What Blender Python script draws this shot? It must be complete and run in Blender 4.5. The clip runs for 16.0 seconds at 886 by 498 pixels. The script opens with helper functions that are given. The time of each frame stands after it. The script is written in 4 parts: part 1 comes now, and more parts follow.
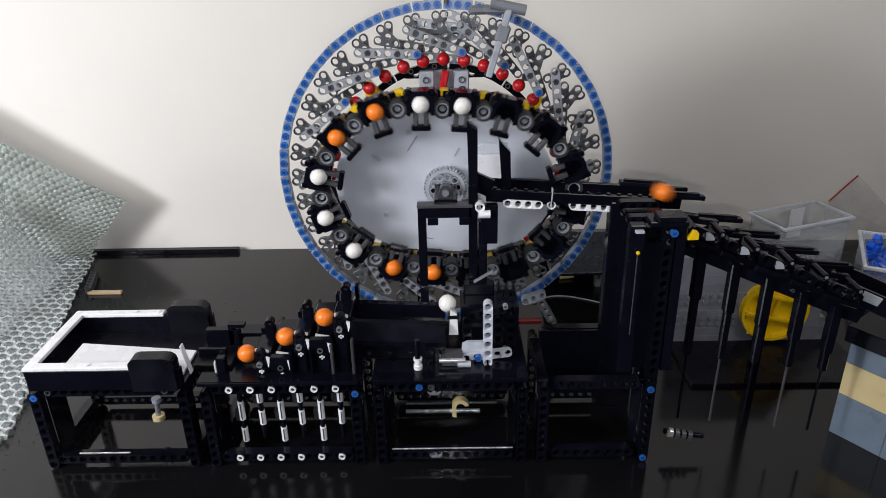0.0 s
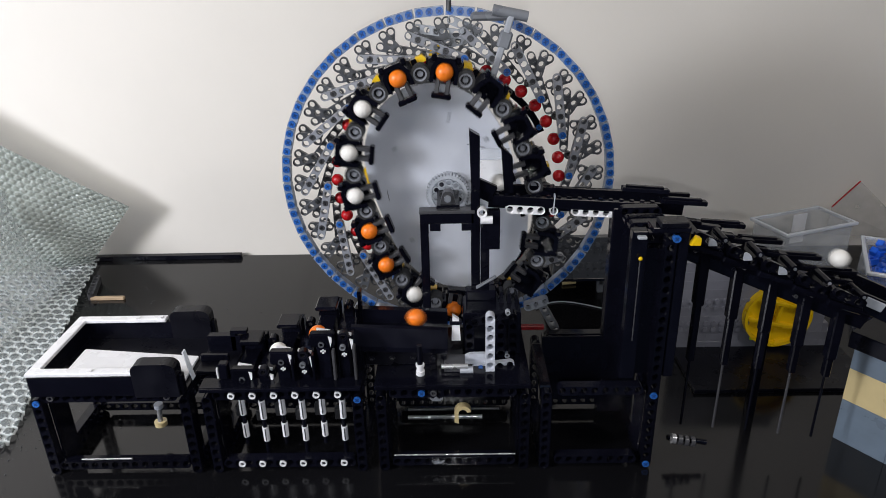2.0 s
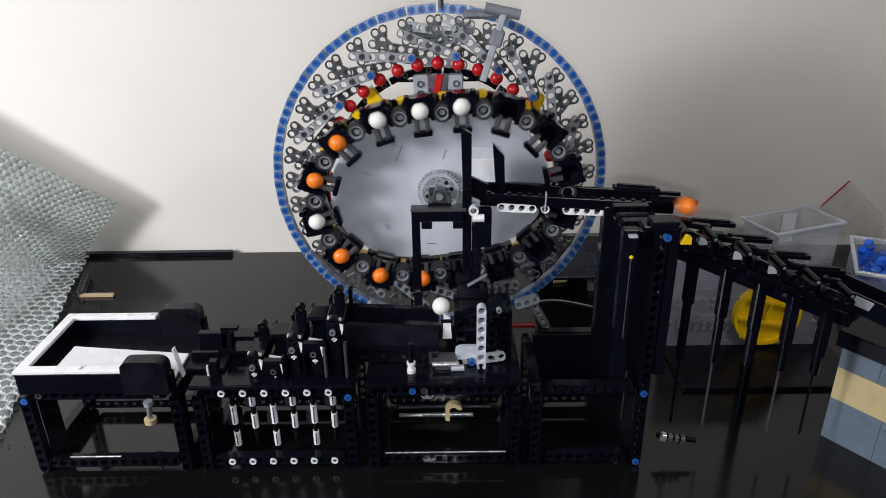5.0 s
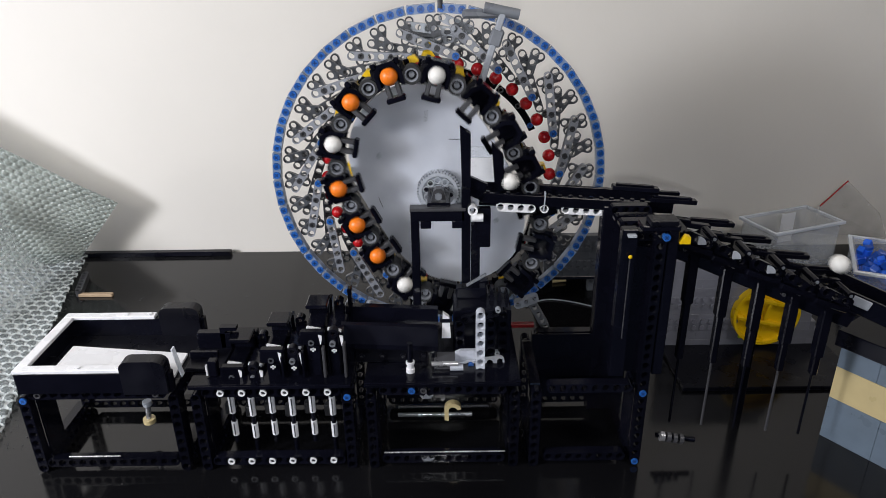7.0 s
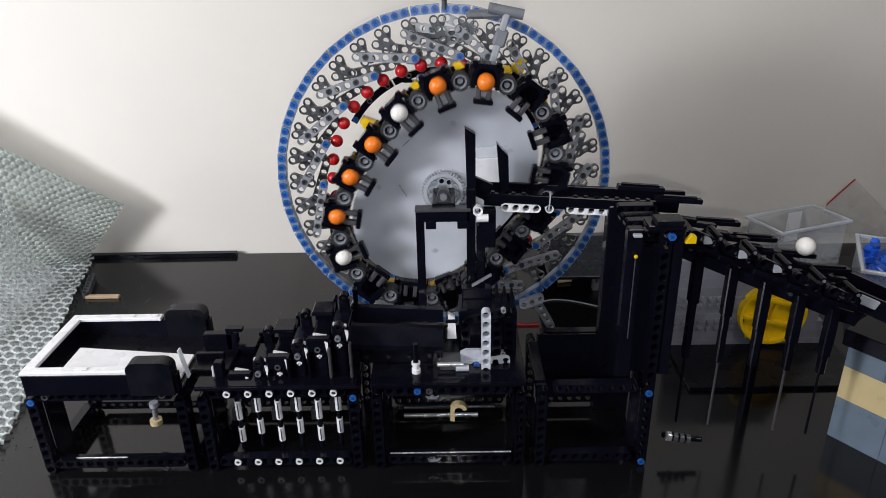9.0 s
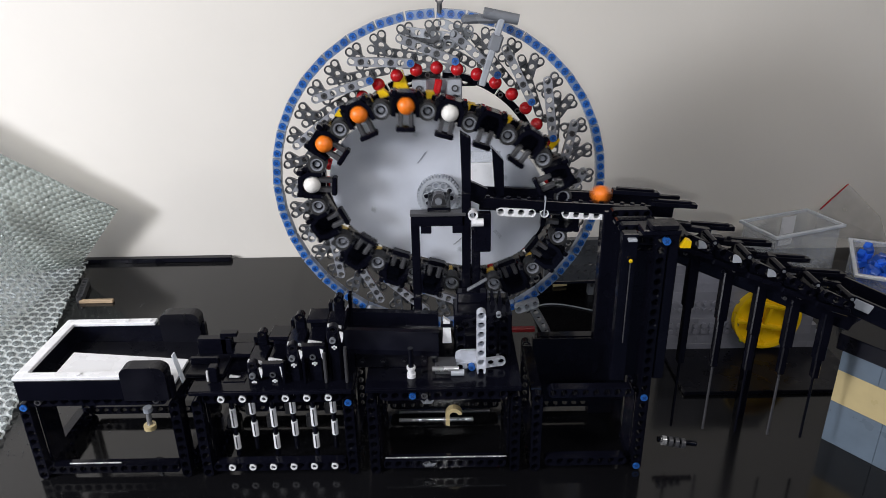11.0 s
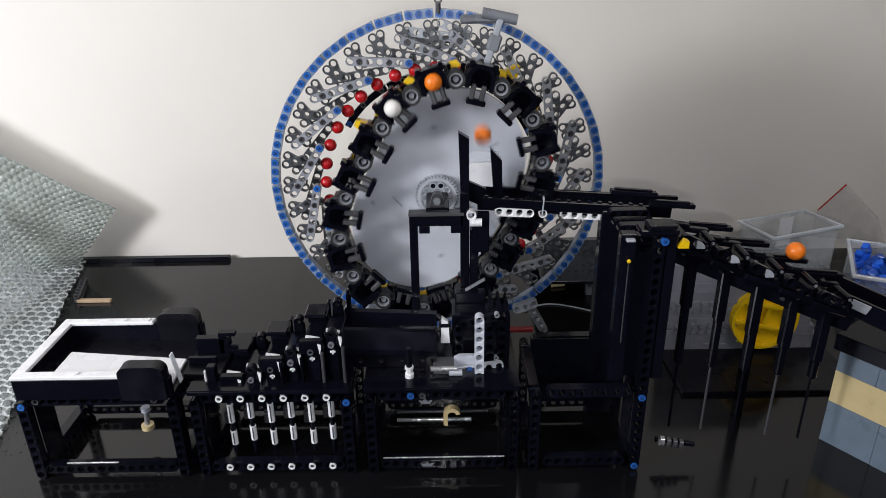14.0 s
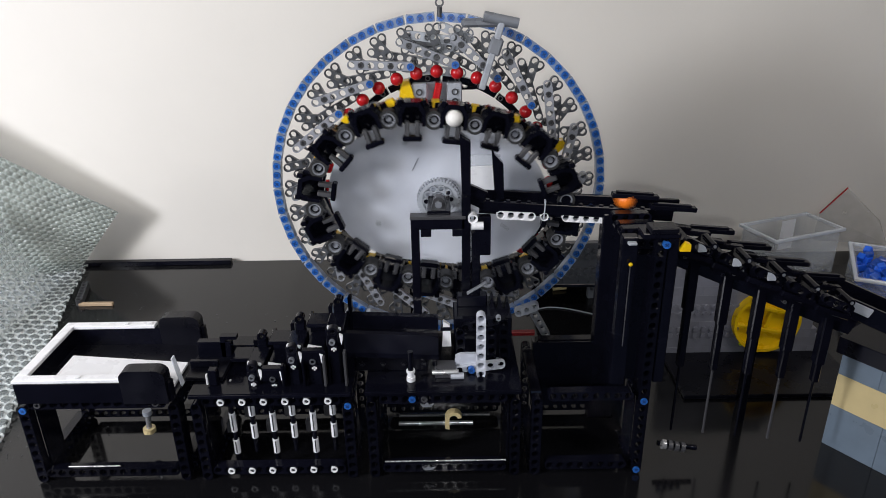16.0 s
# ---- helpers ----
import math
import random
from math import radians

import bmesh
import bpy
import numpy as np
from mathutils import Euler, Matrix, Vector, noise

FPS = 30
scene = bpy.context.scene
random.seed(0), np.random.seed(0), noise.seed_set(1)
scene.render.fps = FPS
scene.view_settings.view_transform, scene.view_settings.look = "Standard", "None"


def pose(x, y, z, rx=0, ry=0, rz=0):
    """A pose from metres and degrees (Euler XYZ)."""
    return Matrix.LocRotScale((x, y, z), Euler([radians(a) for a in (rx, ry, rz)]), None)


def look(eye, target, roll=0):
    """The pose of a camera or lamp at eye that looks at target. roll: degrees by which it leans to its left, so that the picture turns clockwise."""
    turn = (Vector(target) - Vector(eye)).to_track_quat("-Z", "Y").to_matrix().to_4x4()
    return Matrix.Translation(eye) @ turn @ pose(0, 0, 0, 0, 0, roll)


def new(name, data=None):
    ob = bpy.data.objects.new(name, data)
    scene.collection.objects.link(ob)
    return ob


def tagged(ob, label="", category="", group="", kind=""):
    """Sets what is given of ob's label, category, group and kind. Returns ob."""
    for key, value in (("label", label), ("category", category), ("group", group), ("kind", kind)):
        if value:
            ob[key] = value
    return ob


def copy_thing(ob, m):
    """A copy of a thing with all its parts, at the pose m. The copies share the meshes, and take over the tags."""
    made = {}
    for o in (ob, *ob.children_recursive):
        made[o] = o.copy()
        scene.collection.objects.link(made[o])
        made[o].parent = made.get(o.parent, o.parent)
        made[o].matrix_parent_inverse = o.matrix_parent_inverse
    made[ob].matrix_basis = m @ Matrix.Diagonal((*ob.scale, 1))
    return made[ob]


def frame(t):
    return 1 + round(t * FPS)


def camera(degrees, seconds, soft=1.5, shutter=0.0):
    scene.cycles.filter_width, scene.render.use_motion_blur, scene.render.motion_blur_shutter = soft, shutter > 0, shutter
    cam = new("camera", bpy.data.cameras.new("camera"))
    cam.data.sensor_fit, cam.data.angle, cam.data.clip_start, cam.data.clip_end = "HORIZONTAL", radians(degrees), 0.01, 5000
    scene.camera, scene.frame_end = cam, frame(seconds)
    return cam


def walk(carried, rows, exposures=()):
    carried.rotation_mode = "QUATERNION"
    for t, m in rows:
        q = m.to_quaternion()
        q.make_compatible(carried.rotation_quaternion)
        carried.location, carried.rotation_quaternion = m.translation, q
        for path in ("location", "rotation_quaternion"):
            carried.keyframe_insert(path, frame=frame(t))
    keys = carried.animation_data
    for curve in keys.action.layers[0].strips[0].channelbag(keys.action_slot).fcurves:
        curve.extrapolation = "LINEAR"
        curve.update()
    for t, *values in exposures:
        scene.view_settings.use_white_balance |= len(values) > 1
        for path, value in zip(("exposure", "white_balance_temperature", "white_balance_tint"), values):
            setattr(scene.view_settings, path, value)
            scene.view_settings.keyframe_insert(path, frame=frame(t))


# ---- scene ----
cam = camera(64.19, 16.0, soft=0.5, shutter=0.6)
EYE = (0.3165, -0.4371, 0.3840)
# seconds, pitch below the horizon, heading and lean of the hand-held camera
LOOKS = [
    (0, 24.362, 0.724, -1.239),
    (0.5, 24.328, 0.749, -1.336),
    (1, 24.160, 1.089, -1.462),
    (1.5, 23.956, 1.090, -1.416),
    (2, 23.892, 0.914, -1.328),
    (2.5, 23.972, 0.843, -1.228),
    (3, 24.088, 0.452, -0.968),
    (3.5, 24.178, 0.020, -0.766),
    (4, 24.118, 0.196, -0.894),
    (6.5, 24.060, 0.063, -0.710),
    (7, 24.102, 0.079, -0.780),
    (7.5, 24.129, 0.180, -0.945),
    (8, 23.974, 0.295, -0.984),
    (8.5, 23.753, 0.446, -1.015),
    (9, 24.052, 0.541, -1.206),
    (11.5, 23.623, 0.059, -1.010),
    (12, 23.589, 0.111, -1.083),
    (12.5, 23.721, 0.106, -1.029),
    (13, 23.628, -0.168, -0.803),
    (13.5, 23.728, -0.216, -0.781),
    (14, 23.711, -0.042, -0.877),
    (14.5, 23.601, 0.061, -1.004),
    (15, 23.377, 0.145, -1.087),
    (15.5, 23.365, 0.100, -1.093),
    (16, 23.440, 0.089, -0.961)]
walk(cam, [(t, pose(*EYE, 90 - p, 0, yaw) @ pose(0, 0, 0, 0, 0, lean)) for t, p, yaw, lean in LOOKS])

# ---- light ----
world = bpy.data.worlds.new("world")
scene.world = world
world.use_nodes = True
world.node_tree.nodes["Background"].inputs[0].default_value = (0.75, 0.8, 0.9, 1)
world.node_tree.nodes["Background"].inputs[1].default_value = 0.02


def area_lamp(name, eye, target, size, power, colour):
    data = bpy.data.lights.new(name, "AREA")
    data.shape, data.size, data.energy, data.color = "DISK", size, power, colour
    ob = new(name, data)
    ob.matrix_world = look(eye, target)
    return ob


area_lamp("phone_light", (0.3145, -0.4450, 0.3690), (0.30, 0.10, 0.10), 0.012, 0.75, (0.97, 0.98, 1.0))
area_lamp("side_lamp_light", (-0.34, -0.44, 0.60), (0.30, 0.10, 0.10), 0.34, 3.4, (1.0, 0.98, 0.96))
area_lamp("ceiling_light", (0.78, -0.50, 1.50), (0.62, -0.10, 0.0), 0.30, 2.2, (1.0, 0.94, 0.87))
# Added fill from the right that brightens the disc panel; no source stands there.
area_lamp("panel_fill_light", (0.92, -0.40, 0.80), (0.64, 0.12, 0.02), 0.12, 1.7, (1.0, 0.97, 0.95))
area_lamp("window_light", (-0.80, -0.60, 0.52), (-0.7, 0.40, 0.2), 0.32, 17.5, (0.955, 0.98, 1.06))
# Added bluish fill that lifts and cools the darkest parts.
area_lamp("blue_fill_light", (0.9, -2.2, 1.2), (0.3, 0.1, 0.1), 0.9, 2.2, (0.36, 0.56, 1.0))
scene.view_settings.exposure = 0.0

# ---- materials ----


def material(name, colour, rough=0.35, metal=0.0, grain=40.0, vary=0.12, bump=0.02, rough_vary=0.12, random_vary=0.0,
             alpha=1.0, transmission=0.0, coat=0.0, gloss=0.5):
    """Principled surface with fine relief, colour and gloss variation at two scales."""
    m = bpy.data.materials.new(name)
    m.use_nodes = True
    nt = m.node_tree
    b = nt.nodes["Principled BSDF"]
    b.inputs["Metallic"].default_value = metal
    b.inputs["Coat Weight"].default_value = coat
    b.inputs["Specular IOR Level"].default_value = gloss
    b.inputs["Alpha"].default_value = alpha
    b.inputs["Transmission Weight"].default_value = transmission
    tc = nt.nodes.new("ShaderNodeTexCoord")
    n1 = nt.nodes.new("ShaderNodeTexNoise")
    n1.inputs["Scale"].default_value, n1.inputs["Detail"].default_value = grain, 6
    n2 = nt.nodes.new("ShaderNodeTexNoise")
    n2.inputs["Scale"].default_value, n2.inputs["Detail"].default_value = grain * 14, 3
    nt.links.new(tc.outputs["Object"], n1.inputs["Vector"])
    nt.links.new(tc.outputs["Object"], n2.inputs["Vector"])
    ramp = nt.nodes.new("ShaderNodeMapRange")
    ramp.inputs["From Min"].default_value, ramp.inputs["From Max"].default_value = 0.3, 0.7
    ramp.inputs["To Min"].default_value, ramp.inputs["To Max"].default_value = 1 - vary, 1 + vary
    nt.links.new(n1.outputs[0], ramp.inputs["Value"])
    hue = nt.nodes.new("ShaderNodeHueSaturation")
    hue.inputs["Color"].default_value = (*colour, 1)
    value = ramp.outputs[0]
    if random_vary:
        info = nt.nodes.new("ShaderNodeObjectInfo")
        rr = nt.nodes.new("ShaderNodeMapRange")
        rr.inputs["To Min"].default_value, rr.inputs["To Max"].default_value = 1 - random_vary, 1 + random_vary
        nt.links.new(info.outputs["Random"], rr.inputs["Value"])
        mul = nt.nodes.new("ShaderNodeMath")
        mul.operation = "MULTIPLY"
        nt.links.new(rr.outputs[0], mul.inputs[0])
        nt.links.new(value, mul.inputs[1])
        value = mul.outputs[0]
    nt.links.new(value, hue.inputs["Value"])
    nt.links.new(hue.outputs[0], b.inputs["Base Color"])
    r2 = nt.nodes.new("ShaderNodeMapRange")
    r2.inputs["From Min"].default_value, r2.inputs["From Max"].default_value = 0.3, 0.7
    r2.inputs["To Min"].default_value, r2.inputs["To Max"].default_value = max(0.02, rough - rough_vary), rough + rough_vary
    nt.links.new(n1.outputs[0], r2.inputs["Value"])
    nt.links.new(r2.outputs[0], b.inputs["Roughness"])
    if bump:
        bp = nt.nodes.new("ShaderNodeBump")
        bp.inputs["Strength"].default_value, bp.inputs["Distance"].default_value = bump * 4, 0.0004
        nt.links.new(n2.outputs[0], bp.inputs["Height"])
        nt.links.new(bp.outputs[0], b.inputs["Normal"])
    return m


BLACK = material("black_plastic", (0.0034, 0.0036, 0.0072), 0.13, grain=60, vary=0.2, rough_vary=0.04, random_vary=0.25, gloss=0.18)
SATIN = material("satin_black_plastic", (0.0045, 0.0047, 0.0085), 0.33, grain=60, vary=0.2, random_vary=0.25, gloss=0.2)
CHARCOAL = material("charcoal_plastic", (0.05, 0.05, 0.055), 0.35, grain=60, random_vary=0.15)
RUBBER = material("black_rubber", (0.016, 0.016, 0.017), 0.6, grain=90)
DARK_GREY = material("dark_grey_plastic", (0.062, 0.066, 0.075), 0.32, grain=60, random_vary=0.2)
PANEL_GREY = material("panel_grey_plastic", (0.15, 0.152, 0.18), 0.4, grain=60, random_vary=0.12)
GREY = material("grey_plastic", (0.16, 0.17, 0.19), 0.32, grain=60, random_vary=0.15)
BEAM_GREY = material("beam_grey_plastic", (0.24, 0.25, 0.28), 0.3, grain=60, random_vary=0.15)
PALE = material("pale_grey_plastic", (0.52, 0.54, 0.60), 0.3, grain=60, random_vary=0.06)
LIGHT_GREY = material("light_grey_plastic", (0.36, 0.38, 0.42), 0.33, grain=60, random_vary=0.1)
RIM_GREY = material("rim_grey_plastic", (0.19, 0.25, 0.38), 0.3, grain=60, random_vary=0.15)
BLUE_GREY = material("sand_blue_plastic", (0.13, 0.17, 0.22), 0.35, grain=50, random_vary=0.08)
BLUE = material("blue_plastic", (0.020, 0.11, 0.40), 0.28, grain=60, random_vary=0.15)
NAVY = material("navy_slot", (0.008, 0.04, 0.16), 0.35, grain=60)
WHITE = material("white_plastic", (0.78, 0.78, 0.80), 0.3, grain=50, vary=0.04)
RED = material("red_plastic", (0.42, 0.008, 0.012), 0.22, grain=60)
DARK_RED = material("dark_red_plastic", (0.20, 0.012, 0.015), 0.35, grain=60)
ORANGE = material("orange_ball", (0.86, 0.20, 0.015), 0.35, grain=90, vary=0.06)
BALL_WHITE = material("white_ball", (0.80, 0.78, 0.74), 0.35, grain=90, vary=0.04)
YELLOW = material("yellow_plastic", (0.78, 0.50, 0.006), 0.3, grain=60, vary=0.06)
LIME = material("lime_plastic", (0.62, 0.75, 0.02), 0.3, grain=60, vary=0.06)
TAN = material("tan_plastic", (0.60, 0.48, 0.25), 0.35, grain=60, vary=0.06)
STEEL = material("steel_axle", (0.45, 0.45, 0.46), 0.25, metal=0.6, grain=80)
DISC_GREY = material("grey_cam_plastic", (0.52, 0.54, 0.60), 0.42, grain=14, vary=0.2, bump=0.03)
WALL_PAINT = material("cream_wall_paint", (0.75, 0.71, 0.65), 0.75, grain=5, vary=0.035, bump=0.12)
TABLE = material("black_lacquer_table", (0.005, 0.005, 0.006), 0.12, grain=7, vary=0.25, bump=0.006, rough_vary=0.05, gloss=0.34)
# Dark, cool tone for unseen room surfaces, so black parts reflect less.
ROOM = material("dark_room_shell", (0.05, 0.052, 0.062), 0.85, grain=4)
FILM = material("bubble_film", (0.50, 0.57, 0.56), 0.10, grain=30, alpha=0.20, bump=0.05)
FILM_SEAM = material("bubble_film_seam", (0.66, 0.70, 0.70), 0.15, grain=30, alpha=0.72, bump=0.05)
FILM_RIB = material("bubble_film_rib", (0.33, 0.37, 0.34), 0.2, grain=30, alpha=0.78, bump=0.05)
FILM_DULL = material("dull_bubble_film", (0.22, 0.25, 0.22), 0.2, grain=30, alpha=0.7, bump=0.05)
CLEAR = material("clear_box_plastic", (0.80, 0.84, 0.88), 0.12, grain=30, alpha=0.22, bump=0.0)
BAG = material("bag_film", (0.62, 0.60, 0.57), 0.15, grain=60, alpha=0.4, bump=0.1)
CLEAR_EDGE = material("clear_box_edge", (0.80, 0.84, 0.90), 0.15, grain=30, alpha=0.7, bump=0.0)
BLUE_CLEAR = material("blue_clear_plastic", (0.02, 0.12, 0.66), 0.15, grain=40, random_vary=0.5, bump=0)
WOOD = material("pale_wood", (0.42, 0.30, 0.19), 0.6, grain=120)

# ---- building tools (all in millimetres) ----
MM = 0.001


def T(x=0, y=0, z=0, rx=0, ry=0, rz=0):
    """A pose from millimetres and degrees."""
    return pose(x * MM, y * MM, z * MM, rx, ry, rz)


def data_of(name, bm, material_):
    bmesh.ops.remove_doubles(bm, verts=bm.verts, dist=0.01)
    bmesh.ops.recalc_face_normals(bm, faces=bm.faces)
    for e in bm.edges:
        e.smooth = all(f.smooth for f in e.link_faces)
    me = bpy.data.meshes.new(name)
    for v in bm.verts:
        v.co *= MM
    bm.to_mesh(me)
    bm.free()
    me.materials.append(material_)
    return me


def part(name, bm, material_, parent=None, label="", m=None):
    ob = new(name, data_of(name, bm, material_) if isinstance(bm, bmesh.types.BMesh) else bm)
    if parent:
        ob.parent = parent
    if m is not None:
        ob.matrix_basis = m
    if label:
        ob["label"] = label
    return ob


def thing(name, m=None, label="", category="", group="", kind=""):
    ob = new(name)
    ob.empty_display_size = 0.01
    if m is not None:
        ob.matrix_basis = m
    return tagged(ob, label, category, group, kind)


def B():
    return bmesh.new()


def box(bm, x0, x1, y0, y1, z0, z1, bevel=0.4, m=None):
    r = bmesh.ops.create_cube(bm, size=1)
    vs = r["verts"]
    for v in vs:
        v.co = Vector((x0 + (v.co.x + .5) * (x1 - x0), y0 + (v.co.y + .5) * (y1 - y0), z0 + (v.co.z + .5) * (z1 - z0)))
    if bevel:
        es = list({e for v in vs for e in v.link_edges})
        r = bmesh.ops.bevel(bm, geom=es, offset=bevel, segments=1, affect="EDGES")
        vs = list({v for f in r["faces"] for v in f.verts})
    if m is not None:
        bmesh.ops.transform(bm, matrix=m, verts=vs)
    return bm


def M(x=0, y=0, z=0, rx=0, ry=0, rz=0):
    """A pose inside a mesh, in millimetres."""
    return Matrix.LocRotScale((x, y, z), Euler([radians(a) for a in (rx, ry, rz)]), None)


def cyl(bm, a, b, r, n=16, r2=None):
    a, b = Vector(a), Vector(b)
    d = b - a
    m = Matrix.Translation((a + b) / 2) @ d.to_track_quat("Z", "Y").to_matrix().to_4x4()
    res = bmesh.ops.create_cone(bm, cap_ends=True, segments=n, radius1=r, radius2=r if r2 is None else r2, depth=d.length, matrix=m)
    for v in res["verts"]:
        for f in v.link_faces:
            f.smooth = len(f.verts) == 4
    return bm


def tube(bm, a, b, r, hole, n=20):
    """A hollow cylinder from a to b."""
    a, b = Vector(a), Vector(b)
    m = Matrix.Translation(a) @ (b - a).to_track_quat("Z", "Y").to_matrix().to_4x4()
    h = (b - a).length
    rings = []
    for rad, z in ((r, 0), (r, h), (hole, h), (hole, 0)):
        rings.append([bm.verts.new(m @ Vector((rad * math.cos(2 * math.pi * i / n), rad * math.sin(2 * math.pi * i / n), z))) for i in range(n)])
    for k in range(4):
        p, q = rings[k], rings[(k + 1) % 4]
        for i in range(n):
            f = bm.faces.new((p[i], p[(i + 1) % n], q[(i + 1) % n], q[i]))
            f.smooth = k in (0, 2)
    return bm


def ball(bm, c, r, n=24):
    res = bmesh.ops.create_uvsphere(bm, u_segments=n, v_segments=n // 2, radius=r, matrix=Matrix.Translation(c))
    for v in res["verts"]:
        for f in v.link_faces:
            f.smooth = True
    return bm


def prism(bm, pts, y0, y1):
    """An outline in x and z, extruded from y0 to y1."""
    a = [bm.verts.new((x, y0, z)) for x, z in pts]
    b = [bm.verts.new((x, y1, z)) for x, z in pts]
    bm.faces.new(a)
    bm.faces.new(b[::-1])
    for i in range(len(pts)):
        j = (i + 1) % len(pts)
        bm.faces.new((a[i], b[i], b[j], a[j]))
    return bm


def add_beam(bm, n, m=None, w=7.6, thick=7.6, rounded=True, seg=16, hole=2.45, rim=3.05, step=0.8):
    """A studless beam of n holes along +x, first hole at the origin, holes along y."""
    m = m or Matrix()
    h = w / 2

    def outline(k, i):
        a = 2 * math.pi * i / seg
        c, s = math.cos(a), math.sin(a)
        if rounded and ((k == 0 and c < 1e-6) or (k == n - 1 and c > -1e-6)):
            if (k == 0 and c < -1e-6) or (k == n - 1 and c > 1e-6):
                return 8 * k + h * c, h * s
        if abs(abs(c) - abs(s)) < 1e-6:
            edge = (k == 0 and c < 0) or (k == n - 1 and c > 0)
            return 8 * k + math.copysign(h if edge else 4, c), math.copysign(h, s)
        half = 4 if not ((k == 0 and c < 0) or (k == n - 1 and c > 0)) else h
        f = min(half / abs(c) if abs(c) > 1e-6 else 1e9, h / abs(s) if abs(s) > 1e-6 else 1e9)
        return 8 * k + f * c, f * s

    for k in range(n):
        layers = []
        for y in (-thick / 2, thick / 2):
            inward = step if y < 0 else -step
            rows_ = [[outline(k, i) for i in range(seg)]]
            for rad in (rim, rim, hole):
                rows_.append([(8 * k + rad * math.cos(2 * math.pi * i / seg), rad * math.sin(2 * math.pi * i / seg)) for i in range(seg)])
            ys = (y, y, y + inward, y + inward)
            vs = [[bm.verts.new(m @ Vector((x, yy, z))) for x, z in r] for r, yy in zip(rows_, ys)]
            layers.append(vs)
            for p, q in zip(vs, vs[1:]):
                for i in range(seg):
                    j = (i + 1) % seg
                    bm.faces.new((p[i], p[j], q[j], q[i]))
        for i in range(seg):
            j = (i + 1) % seg
            f = bm.faces.new((layers[0][3][i], layers[0][3][j], layers[1][3][j], layers[1][3][i]))
            f.smooth = True
            pi, pj = outline(k, i), outline(k, j)
            inner = n > 1 and ((k < n - 1 and abs(pi[0] - 8 * k - 4) < 1e-5 and abs(pj[0] - 8 * k - 4) < 1e-5) or
                               (k > 0 and abs(pi[0] - 8 * k + 4) < 1e-5 and abs(pj[0] - 8 * k + 4) < 1e-5))
            if not inner:
                bm.faces.new((layers[0][0][i], layers[0][0][j], layers[1][0][j], layers[1][0][i]))
    return bm


CACHE = {}


def beam_data(n, material_, **kw):
    key = (n, material_.name, *sorted(kw.items()))
    if key not in CACHE:
        bm = B()
        add_beam(bm, n, **kw)
        CACHE[key] = data_of("beam", bm, material_)
    return CACHE[key]


def pin_data(material_, r=2.9):
    """A pin end: a collar with a cross-shaped slot."""
    key = ("pin", material_.name, r)
    if key not in CACHE:
        bm = B()
        if material_ is BLUE:
            cyl(bm, (0, -0.8, 0), (0, 3, 0), r, 14)
            before = set(bm.faces)
            for turn in (45, 135):
                box(bm, -r * .62, r * .62, -0.95, 0.2, -r * .16, r * .16, 0, M(0, 0, 0, 0, turn, 0))
            for f in set(bm.faces) - before:
                f.material_index = 1
        else:
            tube(bm, (0, -0.9, 0), (0, 3, 0), r, r * 0.6, 14)
            before = set(bm.faces)
            cyl(bm, (0, 0.4, 0), (0, 1, 0), r * 0.62, 12)
            for f in set(bm.faces) - before:
                f.material_index = 1
        CACHE[key] = data_of("pin", bm, material_)
        CACHE[key].materials.append(NAVY if material_ is BLUE else CHARCOAL)
    return CACHE[key]


def upright(x, y, z, n, material_, parent, name="beam", **kw):
    """A beam that stands, lowest hole at z, holes to the front."""
    return part(name, beam_data(n, material_, **kw), None, parent, m=T(x, y, z, 0, -90, 0))


def lying(x, y, z, n, material_, parent, name="beam", ry=0, rz=0, **kw):
    return part(name, beam_data(n, material_, **kw), None, parent, m=T(x, y, z, 0, ry, rz))


# ---- the room and the table ----
def slab(name, x0, x1, y0, y1, z0, z1, mat, label, category, bevel=0.0):
    return tagged(part(name, box(B(), x0, x1, y0, y1, z0, z1, bevel), mat), label, category, kind="structure")


slab("wall_back", -1600, 2000, 424, 520, -750, 1700, WALL_PAINT, "plain cream painted wall behind the table", "wall")
# Unseen sides of the room, added dark to hold down fill and reflections.
slab("wall_left", -1700, -1600, -2400, 520, -750, 1700, ROOM, "unseen room wall, dark to dim reflections", "wall")
slab("wall_right", 2000, 2100, -2400, 520, -750, 1700, ROOM, "unseen room wall, dark to dim reflections", "wall")
slab("wall_front", -1700, 2100, -2500, -2400, -750, 1700, ROOM, "unseen room wall, dark to dim reflections", "wall")
slab("ceiling", -1700, 2100, -2500, 520, 1700, 1800, ROOM, "unseen ceiling, dark to dim reflections", "ceiling")
slab("floor", -1700, 2100, -2500, 520, -850, -750, ROOM, "unseen room floor, dark to dim reflections", "floor")
slab("tabletop", -900, 1500, -900, 421, -30, 0, TABLE, "glossy black lacquered tabletop with dust and faint smears", "table", 1.5)

# ---- the big wheel: a fixed ring, an oval cam that turns in it and a chain of ball carriers ----
AX, AZ = 312.8, 189.5
RING_Y, RED_Y, BALL_Y = 153.0, 160.0, 96.0


